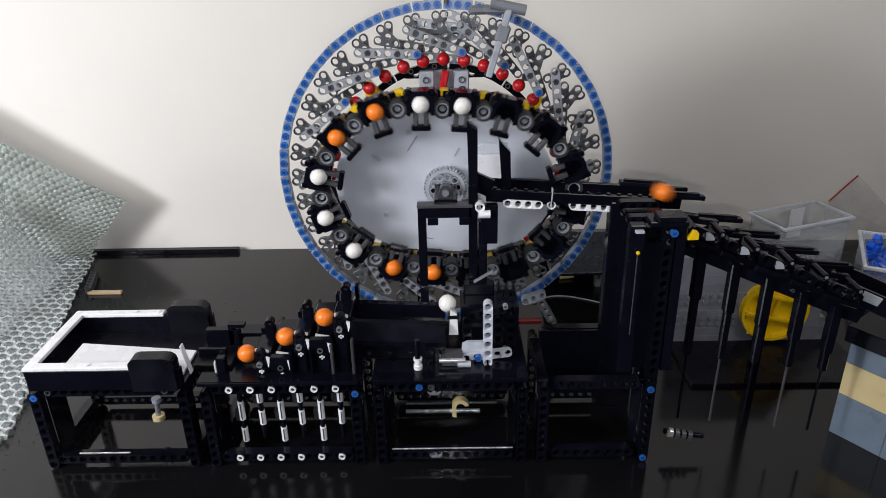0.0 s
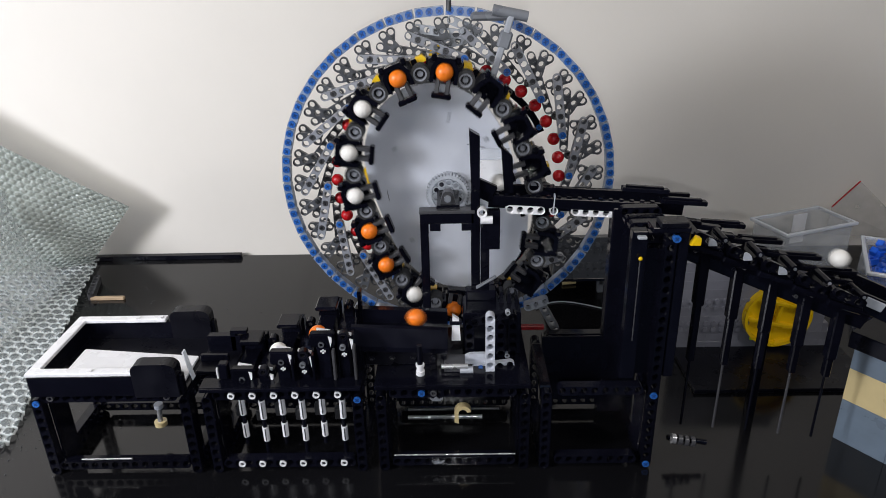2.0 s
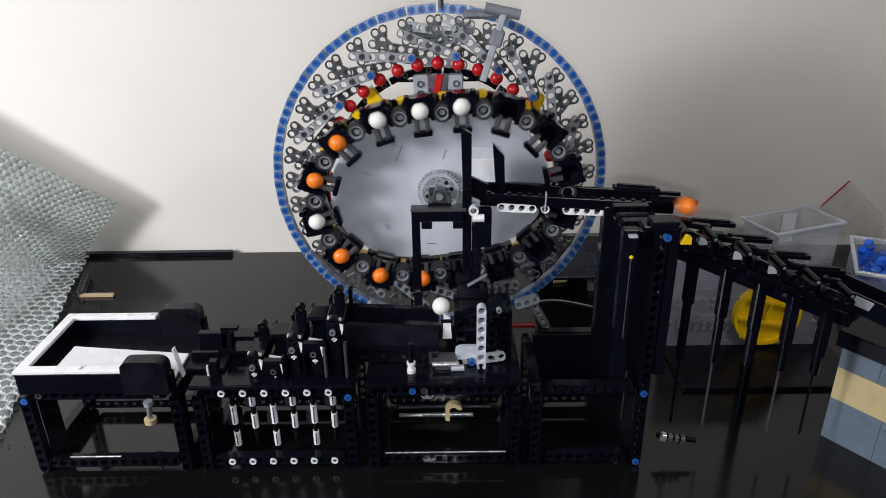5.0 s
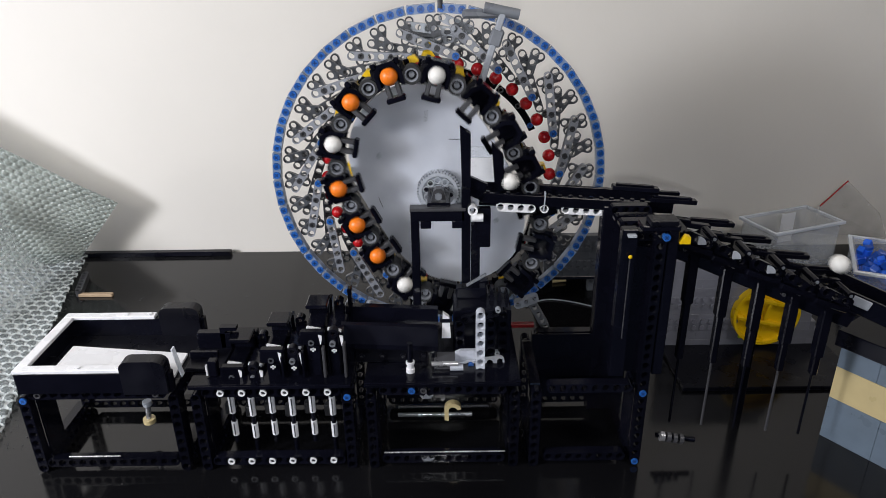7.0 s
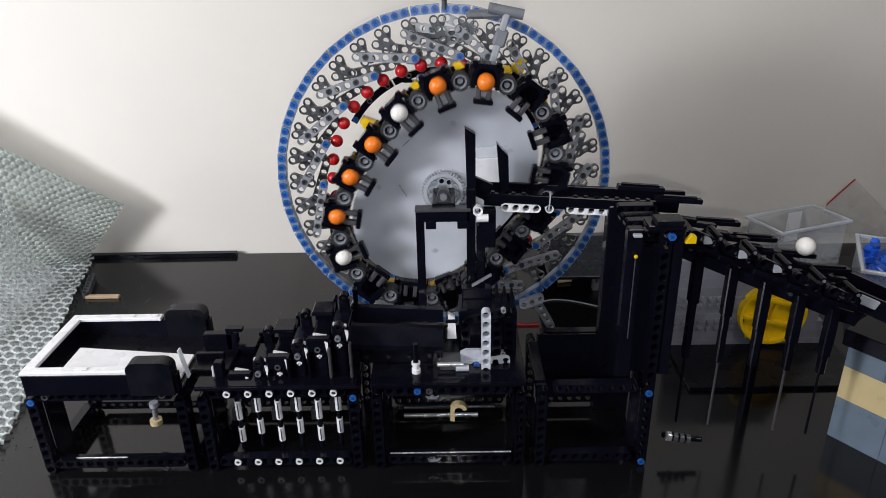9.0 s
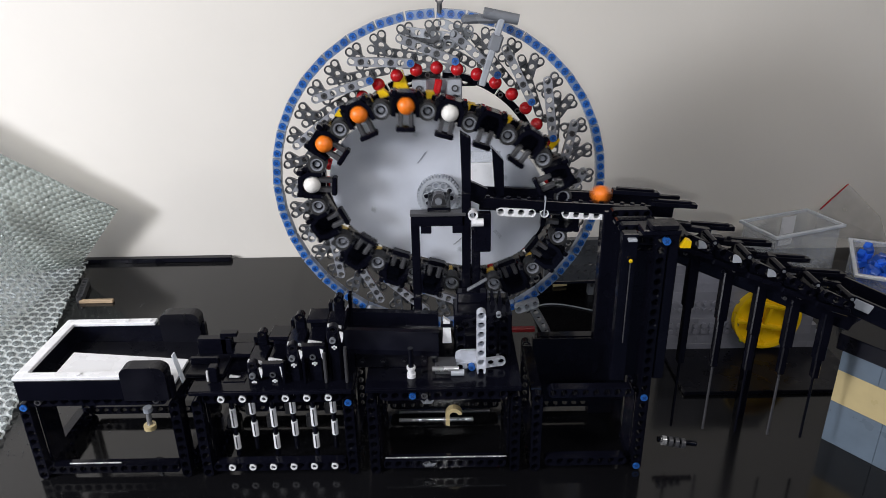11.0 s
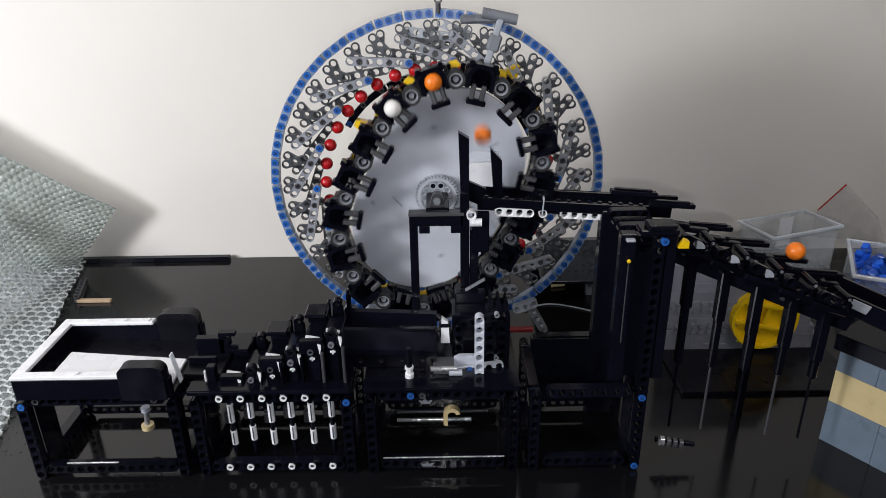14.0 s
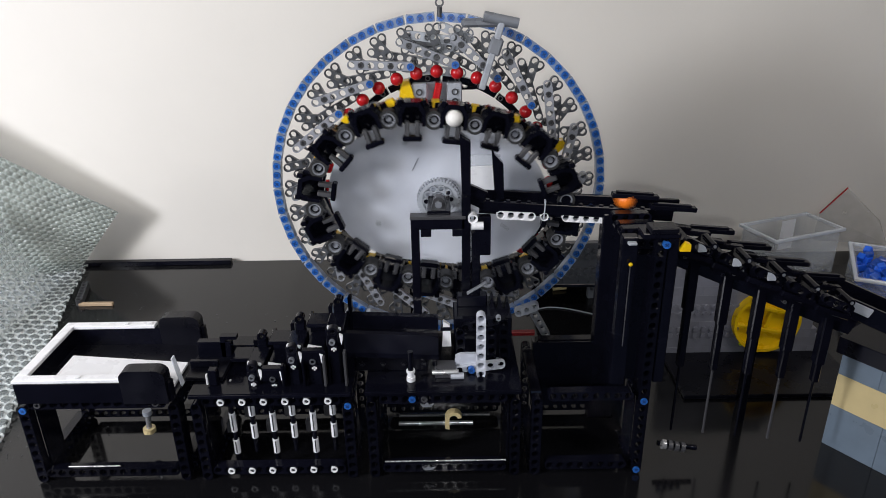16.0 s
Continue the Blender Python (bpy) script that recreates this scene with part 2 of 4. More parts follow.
def ring_gear():
    ring = thing("ring_gear", T(AX, RING_Y, AZ), "large upright ring of grey beams, blue pins and red pegs", "machine ring")
    seg = beam_data(3, RIM_GREY, thick=7.6, w=7.0, rim=3.2, rounded=False)
    blue_pin = pin_data(BLUE, 3.0)
    red_bm = B()
    ball(red_bm, (0, 0, 0), 5.4, 18)
    red = data_of("red_peg", red_bm, RED)
    stem_bm = B()
    cyl(stem_bm, (0, 0, 0), (0, 0, 13), 1.6, 8)
    tube(stem_bm, (0, -2, 9), (0, 2, 9), 3.4, 2.2, 12)
    stem = data_of("peg_stem", stem_bm, CHARCOAL)
    cross_bm = B()
    add_beam(cross_bm, 3, M(-8 * math.sin(radians(24)), 0, -8 * math.cos(radians(24)), 0, -90 + 24, 0), thick=3.8, w=7.2, rim=2.9, step=.4)
    add_beam(cross_bm, 3, M(8 * math.sin(radians(24)), -3.9, -8 * math.cos(radians(24)), 0, -90 - 24, 0), thick=3.8, w=7.2, rim=2.9, step=.4)
    cross = data_of("cross_link", cross_bm, DARK_GREY)
    for i in range(36):
        a = i * 10.0 + 5
        rot = Matrix.Rotation(radians(90 - a), 4, "Y")
        s = part("rim_segment", seg, None, ring, m=rot @ T(-8, 0, 140.3))
        for k in range(3):
            part("blue_pin", blue_pin, None, s, m=T(8 * k, -3.6, 0))
        part("cross_link", cross, None, ring, m=Matrix.Rotation(radians(89 - i * 10.0), 4, "Y") @ T(0, 5.5, 124.5))
        rot2 = Matrix.Rotation(radians(90 - i * 10.0), 4, "Y")
        p = part("red_peg", red, None, ring, m=rot2 @ T(0, 3.5, 97.2))
        part("peg_stem", stem, None, p, m=T(0, 1.5, 0))
    dark_pin = pin_data(CHARCOAL, 2.3)
    long_beam = beam_data(7, BEAM_GREY, thick=5, w=7.0, hole=2.65, rim=3.0, step=0.3)
    back_beam = beam_data(7, DARK_GREY, thick=5, w=7.0, hole=2.65, rim=3.0, step=0.3)
    for i in range(18):
        rot = Matrix.Rotation(radians(96.5 - i * 20.0), 4, "Y")
        b = part("tangent_beam", long_beam, None, ring, m=rot @ T(-21.6, -3.5, 123.5, 0, 26, 0))
        part("blue_pin", blue_pin, None, b, m=T(48, -2.4, 0))
        for k in (1, 4):
            part("dark_pin", dark_pin, None, b, m=T(8 * k, -1.6, 0))
        part("back_beam", back_beam, None, ring, m=Matrix.Rotation(radians(84.5 - i * 20.0), 4, "Y") @ T(-21.6, 8.5, 122.5, 0, 26, 0))
    return ring


def ring_stand():
    """Grey arms and brackets that hold the ring."""
    st = thing("ring_stand", T(0, 0, 0), "grey and black brackets that hold up the large ring", "stand")
    bm = B()
    box(bm, 333, 366, 144, 152, 322, 329, 2, M(0, 0, 0))
    arm = part("top_bracket", bm, GREY, st)
    bm = B()
    cyl(bm, (-14, 0, 0), (14, 0, 0), 4.2, 14)
    part("cross_tube", bm, GREY, st, m=T(364, 141, 328, 0, 12, 0))
    bm = B()
    box(bm, -2.6, 2.6, -2.6, 2.6, -58, 0, 0.8)
    part("long_rod", bm, LIGHT_GREY, st, m=T(366, 140, 330, 0, 17, 0))
    bm = B()
    box(bm, -5, 5, -4, 4, -7, 7, 1.5)
    part("rod_clip", bm, GREY, st, m=T(360, 141, 308, 0, 17, 0))
    bm = B()
    cyl(bm, (0, 0, 0), (0, 0, 9), 2.2, 10)
    tube(bm, (0, -3, 11), (0, 3, 11), 3.6, 2.3, 12)
    part("top_eye", bm, CHARCOAL, st, m=T(316, 150, 330))
    for s in (-1, 1):
        part("foot_arm", beam_data(5, GREY), None, st, m=T(AX + s * 84, 146, 70, 0, 62 if s > 0 else 118, 0))
        part("foot_beam", beam_data(3, LIGHT_GREY), None, st, m=T(AX + (72 if s > 0 else -66), 143, 68, 0, -20 * s, 0))
        bm = B()
        box(bm, -9, 9, 130, 170, 0, 26, 1)
        part("foot", bm, BLACK, st, m=T(AX + s * 98, 0, 0))
    part("dark_bar", box(B(), 286, 338, 156, 160, 306, 312, 0.8), DARK_GREY, st)
    for x, z, a, n in ((290, 312, 8, 6), (300, 296, -14, 5), (286, 286, 6, 7), (318, 318, 24, 4), (304, 306, 58, 3), (330, 300, -52, 3)):
        part("top_beam", beam_data(n, GREY if n % 2 else LIGHT_GREY, thick=4, w=7), None, st, m=T(x, 157 + a * .03, z + 4, 0, a, 0))
    for x in (-26, 26):
        upright(AX + x, 176, 4, 22, BLACK, st, "rear_post")
    lying(AX - 32, 176, 272, 9, BLACK, st, "rear_beam")
    return st


def motor_arc():
    """A fixed black arch of curved beams inside the red pegs."""
    arc = thing("motor_arch", T(AX, 168, AZ), "black arch of curved beams and pins inside the red pegs", "arch")
    cuts = (24, 56, 88, 118, 150)
    for a0, a1 in zip(cuts, cuts[1:]):
        steps = [radians(a0 + (a1 - a0 - 1) * k / 8) for k in range(9)]
        outline = [(92.6 * math.cos(a), 92.6 * math.sin(a)) for a in steps] + [(86.8 * math.cos(a), 86.8 * math.sin(a)) for a in steps[::-1]]
        part("curved_beam", prism(B(), outline, 0, 6), BLACK, arc)
    pin, blue = pin_data(CHARCOAL, 2.3), pin_data(BLUE, 2.5)
    for a in (27, 40, 53, 66, 79, 95, 108, 121, 134, 147):
        part("blue_pin" if a in (27, 147) else "pin", blue if a in (27, 147) else pin, None, arc, m=T(89.7 * math.cos(radians(a)), -0.3, 89.7 * math.sin(radians(a))))
    return arc


def gear_motor():
    mo = thing("gear_motor", T(AX, 166, 266), "light grey motor block with a red change lever behind the ring", "motor")
    bm = B()
    box(bm, -21, -8, -6, 10, -10, 10, 1)
    box(bm, 8, 21, -6, 10, -10, 10, 1)
    box(bm, -21, 21, 2, 10, -10, 10, 1)
    part("housing", bm, LIGHT_GREY, mo)
    for x in (-15, 15):
        part("pin", pin_data(CHARCOAL), None, mo, m=T(x, -6.2, 3))
        part("pin", pin_data(CHARCOAL), None, mo, m=T(x, -6.2, -5))
    part("lever", box(B(), -3, 3, -10, 0, -9, 9, 1), RED, mo, m=T(0, 0, 2, 0, 12, 0))
    return mo


def oval(r0, a, n=72):
    return [((r0 + a * math.cos(4 * math.pi * i / n)) * math.cos(2 * math.pi * i / n),
             (r0 + a * math.cos(4 * math.pi * i / n)) * math.sin(2 * math.pi * i / n)) for i in range(n)]


def oval_cam():
    """The oval wave cam; its long axis lies along local x."""
    g = thing("oval_cam", T(AX, 0, AZ), "smooth grey oval cam plate with a hub gear inside the ring", "cam")
    plate = part("cam_plate", prism(B(), oval(75.5, 16), 121, 127), DISC_GREY, g)
    for a, r, l, turn in ((75, 30, 8, 10), (130, 45, 15, 70), (255, 50, 9, 84), (310, 34, 12, 60), (160, 62, 9, 12)):
        part("plate_seam", box(B(), -l / 2, l / 2, 120.5, 121.5, -0.35, 0.35, 0.1), GREY, plate,
             m=T(r * math.cos(radians(a)), 0, r * math.sin(radians(a)), 0, -a + turn, 0))
    for a in (0, 90, 180, 270):
        part("track_clip", box(B(), -2, 2, 120.2, 121.5, -2, 2, 0.4), LIGHT_GREY, plate, m=T(58 * math.cos(radians(a + 33)), 0, 52 * math.sin(radians(a + 33)), 0, -a, 0))
    bm = B()
    inner, outer = oval(83, 15.5), oval(86.5, 15.5)
    vs = [[bm.verts.new((x, y, z)) for x, z in pts] for pts, y in ((inner, 145), (outer, 145), (outer, 150), (inner, 150))]
    for k in range(4):
        p, q = vs[k], vs[(k + 1) % 4]
        for i in range(72):
            bm.faces.new((p[i], p[(i + 1) % 72], q[(i + 1) % 72], q[i]))
    track = part("oval_track", bm, BLACK, g)
    for i in range(12):
        x, z = oval(87, 15.5)[i * 6]
        part("track_joint", ball(B(), (x, 147, z), 2.6, 10), BLACK, track)
    # hub gear
    bm = B()
    tube(bm, (0, 112, 0), (0, 119, 0), 16.2, 13.6, 40)
    for i in range(40):
        a = 2 * math.pi * i / 40
        box(bm, -0.75, 0.75, 112.4, 118.6, 15.8, 18, 0, Matrix.Rotation(a, 4, "Y"))
    hub = part("hub_gear", bm, LIGHT_GREY, g)
    for i in range(10):
        a = 2 * math.pi * i / 10 + 0.2
        x, z = 10.2 * math.cos(a), 10.2 * math.sin(a)
        eye = part("hub_eye", tube(B(), (x, 111.6, z), (x, 117, z), 3.0, 2.1, 14), LIGHT_GREY, hub)
        if i % 5 < 2:
            part("eye_hole", cyl(B(), (x, 112.4, z), (x, 116, z), 2.1, 12), BLACK, eye)
    part("hub_ring", tube(B(), (0, 111.8, 0), (0, 117, 0), 6.2, 4.6, 20), LIGHT_GREY, hub)
    part("hub_disc", cyl(B(), (0, 114.5, 0), (0, 117.5, 0), 14, 32), LIGHT_GREY, hub)
    part("hub_axle", cyl(B(), (0, 80, 0), (0, 136, 0), 2.3, 10), STEEL, g)
    return g


def carrier():
    """One ball carrier: local z points out of the oval, the ball lies at the origin."""
    c = thing("ball_carrier", T(0, 0, 0), "black ball carrier with forked arms on the moving chain", "carrier", "carriers on the oval chain")
    bm = B()
    prism(bm, [(-10.5, -8), (-10.5, 3), (-6, 10.5), (6, 10.5), (10.5, 3), (10.5, -8), (7.6, -8), (7.6, 1), (4.6, 7), (-4.6, 7), (-7.6, 1), (-7.6, -8)], -3, 13)
    box(bm, -8, 8, 10, 18, -9, 9, 1)
    part("cup", bm, BLACK, c)
    for s in (-1, 1):
        part("arm", box(B(), s * 4 - 1.7, s * 4 + 1.7, -1, 5, -17, -5, 0.5), CHARCOAL, c)
        part("side_plate", prism(B(), [(s * 9, -10), (s * 13, -7), (s * 13, 7), (s * 9, 11)], 3, 9), SATIN, c)
        part("ear", box(B(), s * 9 - 2, s * 9 + 2, -2, 8, 7, 12, 0.8), BLACK, c)
    part("crossbar", box(B(), -7.5, 7.5, -3, 5, -20, -16, 0.9), BLACK, c)
    part("frame", box(B(), -11, 11, 16, 30, -7, 7, 1), BLACK, c)
    bm = B()
    tube(bm, (16.5, -1, -4), (16.5, 11, -4), 7.2, 5.2, 22)
    w = part("roller_tyre", bm, RUBBER, c)
    bm = B()
    tube(bm, (16.5, -0.4, -4), (16.5, 10, -4), 5.2, 4.0, 18)
    cyl(bm, (16.5, 2, -4), (16.5, 10, -4), 2.2, 12)
    part("roller_rim", bm, BEAM_GREY, w)
    part("roller_hub", cyl(B(), (16.5, 4, -4), (16.5, 9.5, -4), 4.0, 16), SATIN, w)
    part("link", prism(B(), [(12, -1), (23, -1), (20.5, 4.5), (14.5, 4.5)], 32, 40), YELLOW, c, "yellow link")
    part("chain_link", box(B(), -15, 15, 30, 40, -4, 4, 0.8), BLACK, c)
    return c


def yellow_fin():
    f = thing("yellow_fin", T(0, 0, 0), "bright yellow wedge fin on the moving chain", "fin", "yellow fins on the oval chain")
    part("wedge", prism(B(), [(-7, 0), (7, 0), (5, 8), (2.5, 16), (-2.5, 16), (-5, 8)], 62, 72), YELLOW, f)
    part("fin_base", box(B(), -9, 9, 62, 72, -4, 0.5, 0.8), YELLOW, f)
    return f


RING = ring_gear()
ring_stand()
gear_motor()
motor_arc()
CAM_PLATE = oval_cam()
first = carrier()
CARRIERS = [first] + [copy_thing(first, T(0, 0, 0)) for i in range(15)]
fin = yellow_fin()
FINS = [fin] + [copy_thing(fin, T(0, 0, 0)) for i in range(3)]

# ---- the long black base frame ----
COLUMNS = (0.0, 112.2, 129.1, 242.6, 260.0, 368.5, 384.5, 463.7)
DEPTH = 76.0


def base_frame():
    fr = thing("base_frame", T(0, 0, 0), "long black studless-beam frame standing on the glossy table", "machine frame")
    for x in COLUMNS:
        for y in (0, DEPTH):
            if x == 463.7 and y == 0:
                continue
            upright(x, y + 4, 4, 9, BLACK, fr, "column")
    for a, b in zip(COLUMNS[::2], COLUMNS[1::2]):
        n = int((b - a - 8) / 8)
        off = (b - a - 8 * (n - 1)) / 2
        for y in (0, DEPTH):
            for z in (9, 73):
                lying(a + off, y + 4, z, n, BLACK, fr, "rail")
        for x in (a, b):
            part("side_web", box(B(), x + (3.9 if x == a else -5.5), x + (5.5 if x == a else -3.9), 8, 30, 12, 66, 0.3), BLACK, fr)
            for z in (4, 12, 68):
                part("side_rail", beam_data(8, BLACK), None, fr, m=T(x, 14, z, 0, 0, 90))
        if a:
            part("back_panel", box(B(), a + 5, b - 5, DEPTH - 3, DEPTH - 1, 13, 76, 0.3), BLACK, fr)
        if a and a < 380:
            part("deck_plate", box(B(), a - 4, b + 4, -1, DEPTH + 8, 77.5, 80.7, 0.4), BLACK, fr)
            part("deck_edge", box(B(), a - 3.5, b + 3.5, -2.2, 2, 77.4, 80.2, 0.4), BLACK, fr)
    for x, z in ((0, 68), (242.6, 68), (291, 73), (463.7, 68), (463.7, 4)):
        part("blue_pin", pin_data(BLUE, 2.7), None, fr, m=T(x, 0.2, z))
    for x, z in ((12, 73), (100, 73), (300, 73), (300, 9)):
        part("pin", pin_data(CHARCOAL, 2.5), None, fr, m=T(x, 0.2, z))
    for x0, x1, z in ((268, 362, 14.4), (22, 62, 14.2)):
        part("thin_axle", cyl(B(), (x0, 1.5, z), (x1, 1.5, z), 0.7, 8), STEEL, fr)
    part("cross_shaft", cyl(B(), (277, 40, 21), (338, 40, 21), 1.8, 10), STEEL, fr)
    part("shaft_rod", cyl(B(), (277, 44, 26), (352, 44, 26), 1.2, 8), CHARCOAL, fr)
    outer = [(322 + 6.8 * math.cos(radians(k)), 34 + 6.8 * math.sin(radians(k))) for k in range(10, 181, 17)]
    inner = [(322 + 3.4 * math.cos(radians(k)), 34 + 3.4 * math.sin(radians(k))) for k in range(180, 9, -17)]
    bm = prism(B(), outer + [(315.2, 25), (318.6, 24)] + inner, 27, 33)
    part("crescent", bm, TAN, fr, "tan curved tooth piece")
    part("tan_wheel", cyl(B(), (71, 40, 17), (71, 40, 21), 5.0, 16), TAN, fr, "small tan gear")
    part("tan_axle", cyl(B(), (71, 40, 21), (72, 40, 34), 2.2, 10), STEEL, fr)
    part("tan_bush", cyl(B(), (72, 40, 34), (72, 40, 38), 3.6, 12), LIGHT_GREY, fr)
    # Small grey triangles stand in for highlights on the front rails.
    for z in (68, 9):
        bm = B()
        prism(bm, [(297, z + 1), (299, z - 1.6), (305, z - 1.6), (307, z + 1), (304, z), (302, z + 2.4), (300, z)], -0.8, 0.6)
        part("grey_lever", bm, GREY, fr)
    for k in range(6):
        for z in (73, 9):
            part("white_bush", pin_data(WHITE, 2.7), None, fr, m=T(148.4 + 16 * k, 0.0, z))
    return fr


def ball_tray():
    tr = thing("ball_tray", T(0, 0, 0), "open black ball hopper with white rim and sloped floor", "tray")
    x0, x1, y0, y1 = 1.0, 116.0, -4.0, 82.0
    bm = B()
    box(bm, x0, x1, y0, y0 + 6, 77, 94.4, 0.4)
    part("front_wall", bm, BLACK, tr)
    part("back_wall", box(B(), x0, x1, y1 - 6, y1, 77, 94.4, 0.4), BLACK, tr)
    part("end_wall", box(B(), x0, x0 + 6, y0 + 6, y1 - 6, 77, 94.4, 0.4), BLACK, tr)
    part("floor", box(B(), x0 + 6, x1, y0 + 6, y1 - 6, 77, 79, 0.3), SATIN, tr)
    part("rim", box(B(), x0 - .3, 80, y0 - .3, y0 + 7.4, 94.4, 97.4, 0.5), WHITE, tr, "white rim tile")
    part("rim", box(B(), x0 - .3, 76, y1 - 7.4, y1 + .3, 94.4, 97.4, 0.5), WHITE, tr, "white rim tile")
    part("rim", box(B(), x0 - .3, x0 + 8, y0 + 7.4, y1 - 7.4, 94.4, 97.4, 0.5), WHITE, tr, "white rim tile")
    for x, y in ((48, -1), (78, -1), (52, 78), (71, 78)):
        part("rim_stud", cyl(B(), (x, y, 97), (x, y, 98.4), 2.0, 12), WHITE, tr)
    part("slope", prism(B(), [(x0 + 22, 90), (112, 82), (112, 80), (x0 + 22, 80)], 3, 42), WHITE, tr, "white sloped floor panel", m=T(0, 0, 0))
    for y in (y0 - 2, y1 - 8):
        pts = []
        for cx, cz, a0 in ((106, 99, 0), (87, 99, 90)):
            for i in range(5):
                a = radians(a0 + 22.5 * i)
                pts.append((cx + 7 * math.cos(a), cz + 6 * math.sin(a)))
        pts += [(80, 77), (113, 77)]
        part("cheek", prism(B(), pts, y, y + 11), SATIN, tr, "rounded black side cheek")
    part("gate", prism(B(), [(116.5, 80), (117.6, 80), (113.4, 104), (112.4, 104)], 12, 17), CLEAR_EDGE, tr, "clear plastic gate")
    return tr


def step_block(i):
    """One rising step of the ball lift, with its rod in front."""
    x = 156.5 + 15.6 * i
    h = 83 + 7.4 * i
    st = thing("step_block", T(x, 0, 0), "black rising step with white edges and a striped push rod", "step", "rising steps of the ball stair")
    part("step_top", box(B(), -6.6, 6.6, 17, 44, 70, h - 1, 0.5), BLACK, st)
    if i % 2 == 0:
        part("front_cap", box(B(), -9.5, 9.0, 9.6, 17, h - 10, h + 1.5, 1.2), BLACK, st)
        part("front_guard", box(B(), -5, 5, 11, 17, 74, h - 10.2, 0.8), BLACK, st)
        part("back_guard", box(B(), -7.6, 7.6, 45, 53, 74, h + 7, 1.0), BLACK, st)
        part("guard_cap", box(B(), -8.2, 8.2, 34, 53, h + 7.2, h + 10.5, 0.8), BLACK, st)
    else:
        part("front_guard", box(B(), -4.6, 4.6, 11, 17, 74, h + 1, 1.6), BLACK, st)
        part("guard_lug", tube(B(), (0, 9, h + 2), (0, 15, h + 2), 3.6, 1.9, 14), SATIN, st)
        part("back_guard", box(B(), -4, 4, 45, 51, 74, h + 5, 1.0), BLACK, st)
        part("horn_ring", tube(B(), (0, 44, h + 8), (0, 51, h + 8), 3.6, 1.8, 14), BLACK, st)
    part("white_edge", prism(B(), [(-5, h + .6), (5, h - 1.0), (5, h + .2), (-5, h + 2.2)], 16, 19), WHITE, st)
    part("white_wedge", prism(B(), [(4.6, h), (7.2, h - 1), (7, h - 5), (5.8, h - 9)], 9.2, 11), WHITE, st)
    part("rod_joint", pin_data(GREY if i % 2 else DARK_GREY, 2.3), None, st, m=T(-1, 9.4, h - 7))
    bm = B()
    box(bm, -1.9, 1.9, 8.9, 10, h - 13.2, h - 12, 0)
    box(bm, -0.6, 0.6, 8.9, 10, h - 14.4, h - 11.4, 0)
    part("axle_cross", bm, WHITE, st)
    lift = 6 if i % 2 else 0
    part("rod_sleeve", cyl(B(), (-6, 14, 41 + lift), (-6, 14, 58 + lift), 2.5, 12), WHITE, st)
    part("rod_sleeve", cyl(B(), (-6, 14, 20 + lift), (-6, 14, 33 + lift), 2.5, 12), WHITE, st)
    for z0, z1 in ((41, 58), (20, 33)):
        part("sleeve_slot", box(B(), -6.2, -5.4, 11.3, 12.2, z0 + lift + 1, z1 + lift - 1, 0), CHARCOAL, st)
    part("push_rod", cyl(B(), (-6, 14, 13), (-6, 14, 74), 1.9, 10), BLACK, st)
    part("rod_slider", box(B(), -14, -9, 20, 26, 34 + lift, 44 + lift, 0.6), CHARCOAL, st)
    return st


def stair_frame():
    sf = thing("stair_frame", T(0, 0, 0), "black guide frame round the rising steps", "guide frame")
    for i in range(7):
        x = 148.4 + 15.6 * i
        h = 8 + 7.4 * i
        part("guide_post", box(B(), x - 1.5, x + 1.5, 53, 60, 80.7, 79 + h, 0.5), BLACK, sf)
        if i > 2:
            part("front_post", box(B(), x - 1, x + 1, 7, 12, 80.7, 84 + h * 0.5, 0.4), CHARCOAL if i > 4 else BLACK, sf)
    part("back_rail", box(B(), 118, 250, 53, 60, 80.7, 90, 0.5), BLACK, sf)
    part("entry_ramp", box(B(), 118, 147, 17, 52, 80.7, 84, 0.6), SATIN, sf)
    part("entry_side", box(B(), 120, 147, 45, 52, 84, 98, 0.6), BLACK, sf)
    part("entry_post", box(B(), 138, 145, 10, 17, 80.7, 94, 0.8), BLACK, sf)
    part("post_edge", box(B(), 136.6, 138, 9.6, 12, 82, 91, 0.3), WHITE, sf)
    part("entry_hook", prism(B(), [(139, 84), (142, 84), (143, 100), (152, 100), (152, 103), (139, 103)], 45, 51), BLACK, sf)
    part("entry_lip", box(B(), 118, 140, 30, 34, 84, 90, 0.5), BLACK, sf)
    return sf


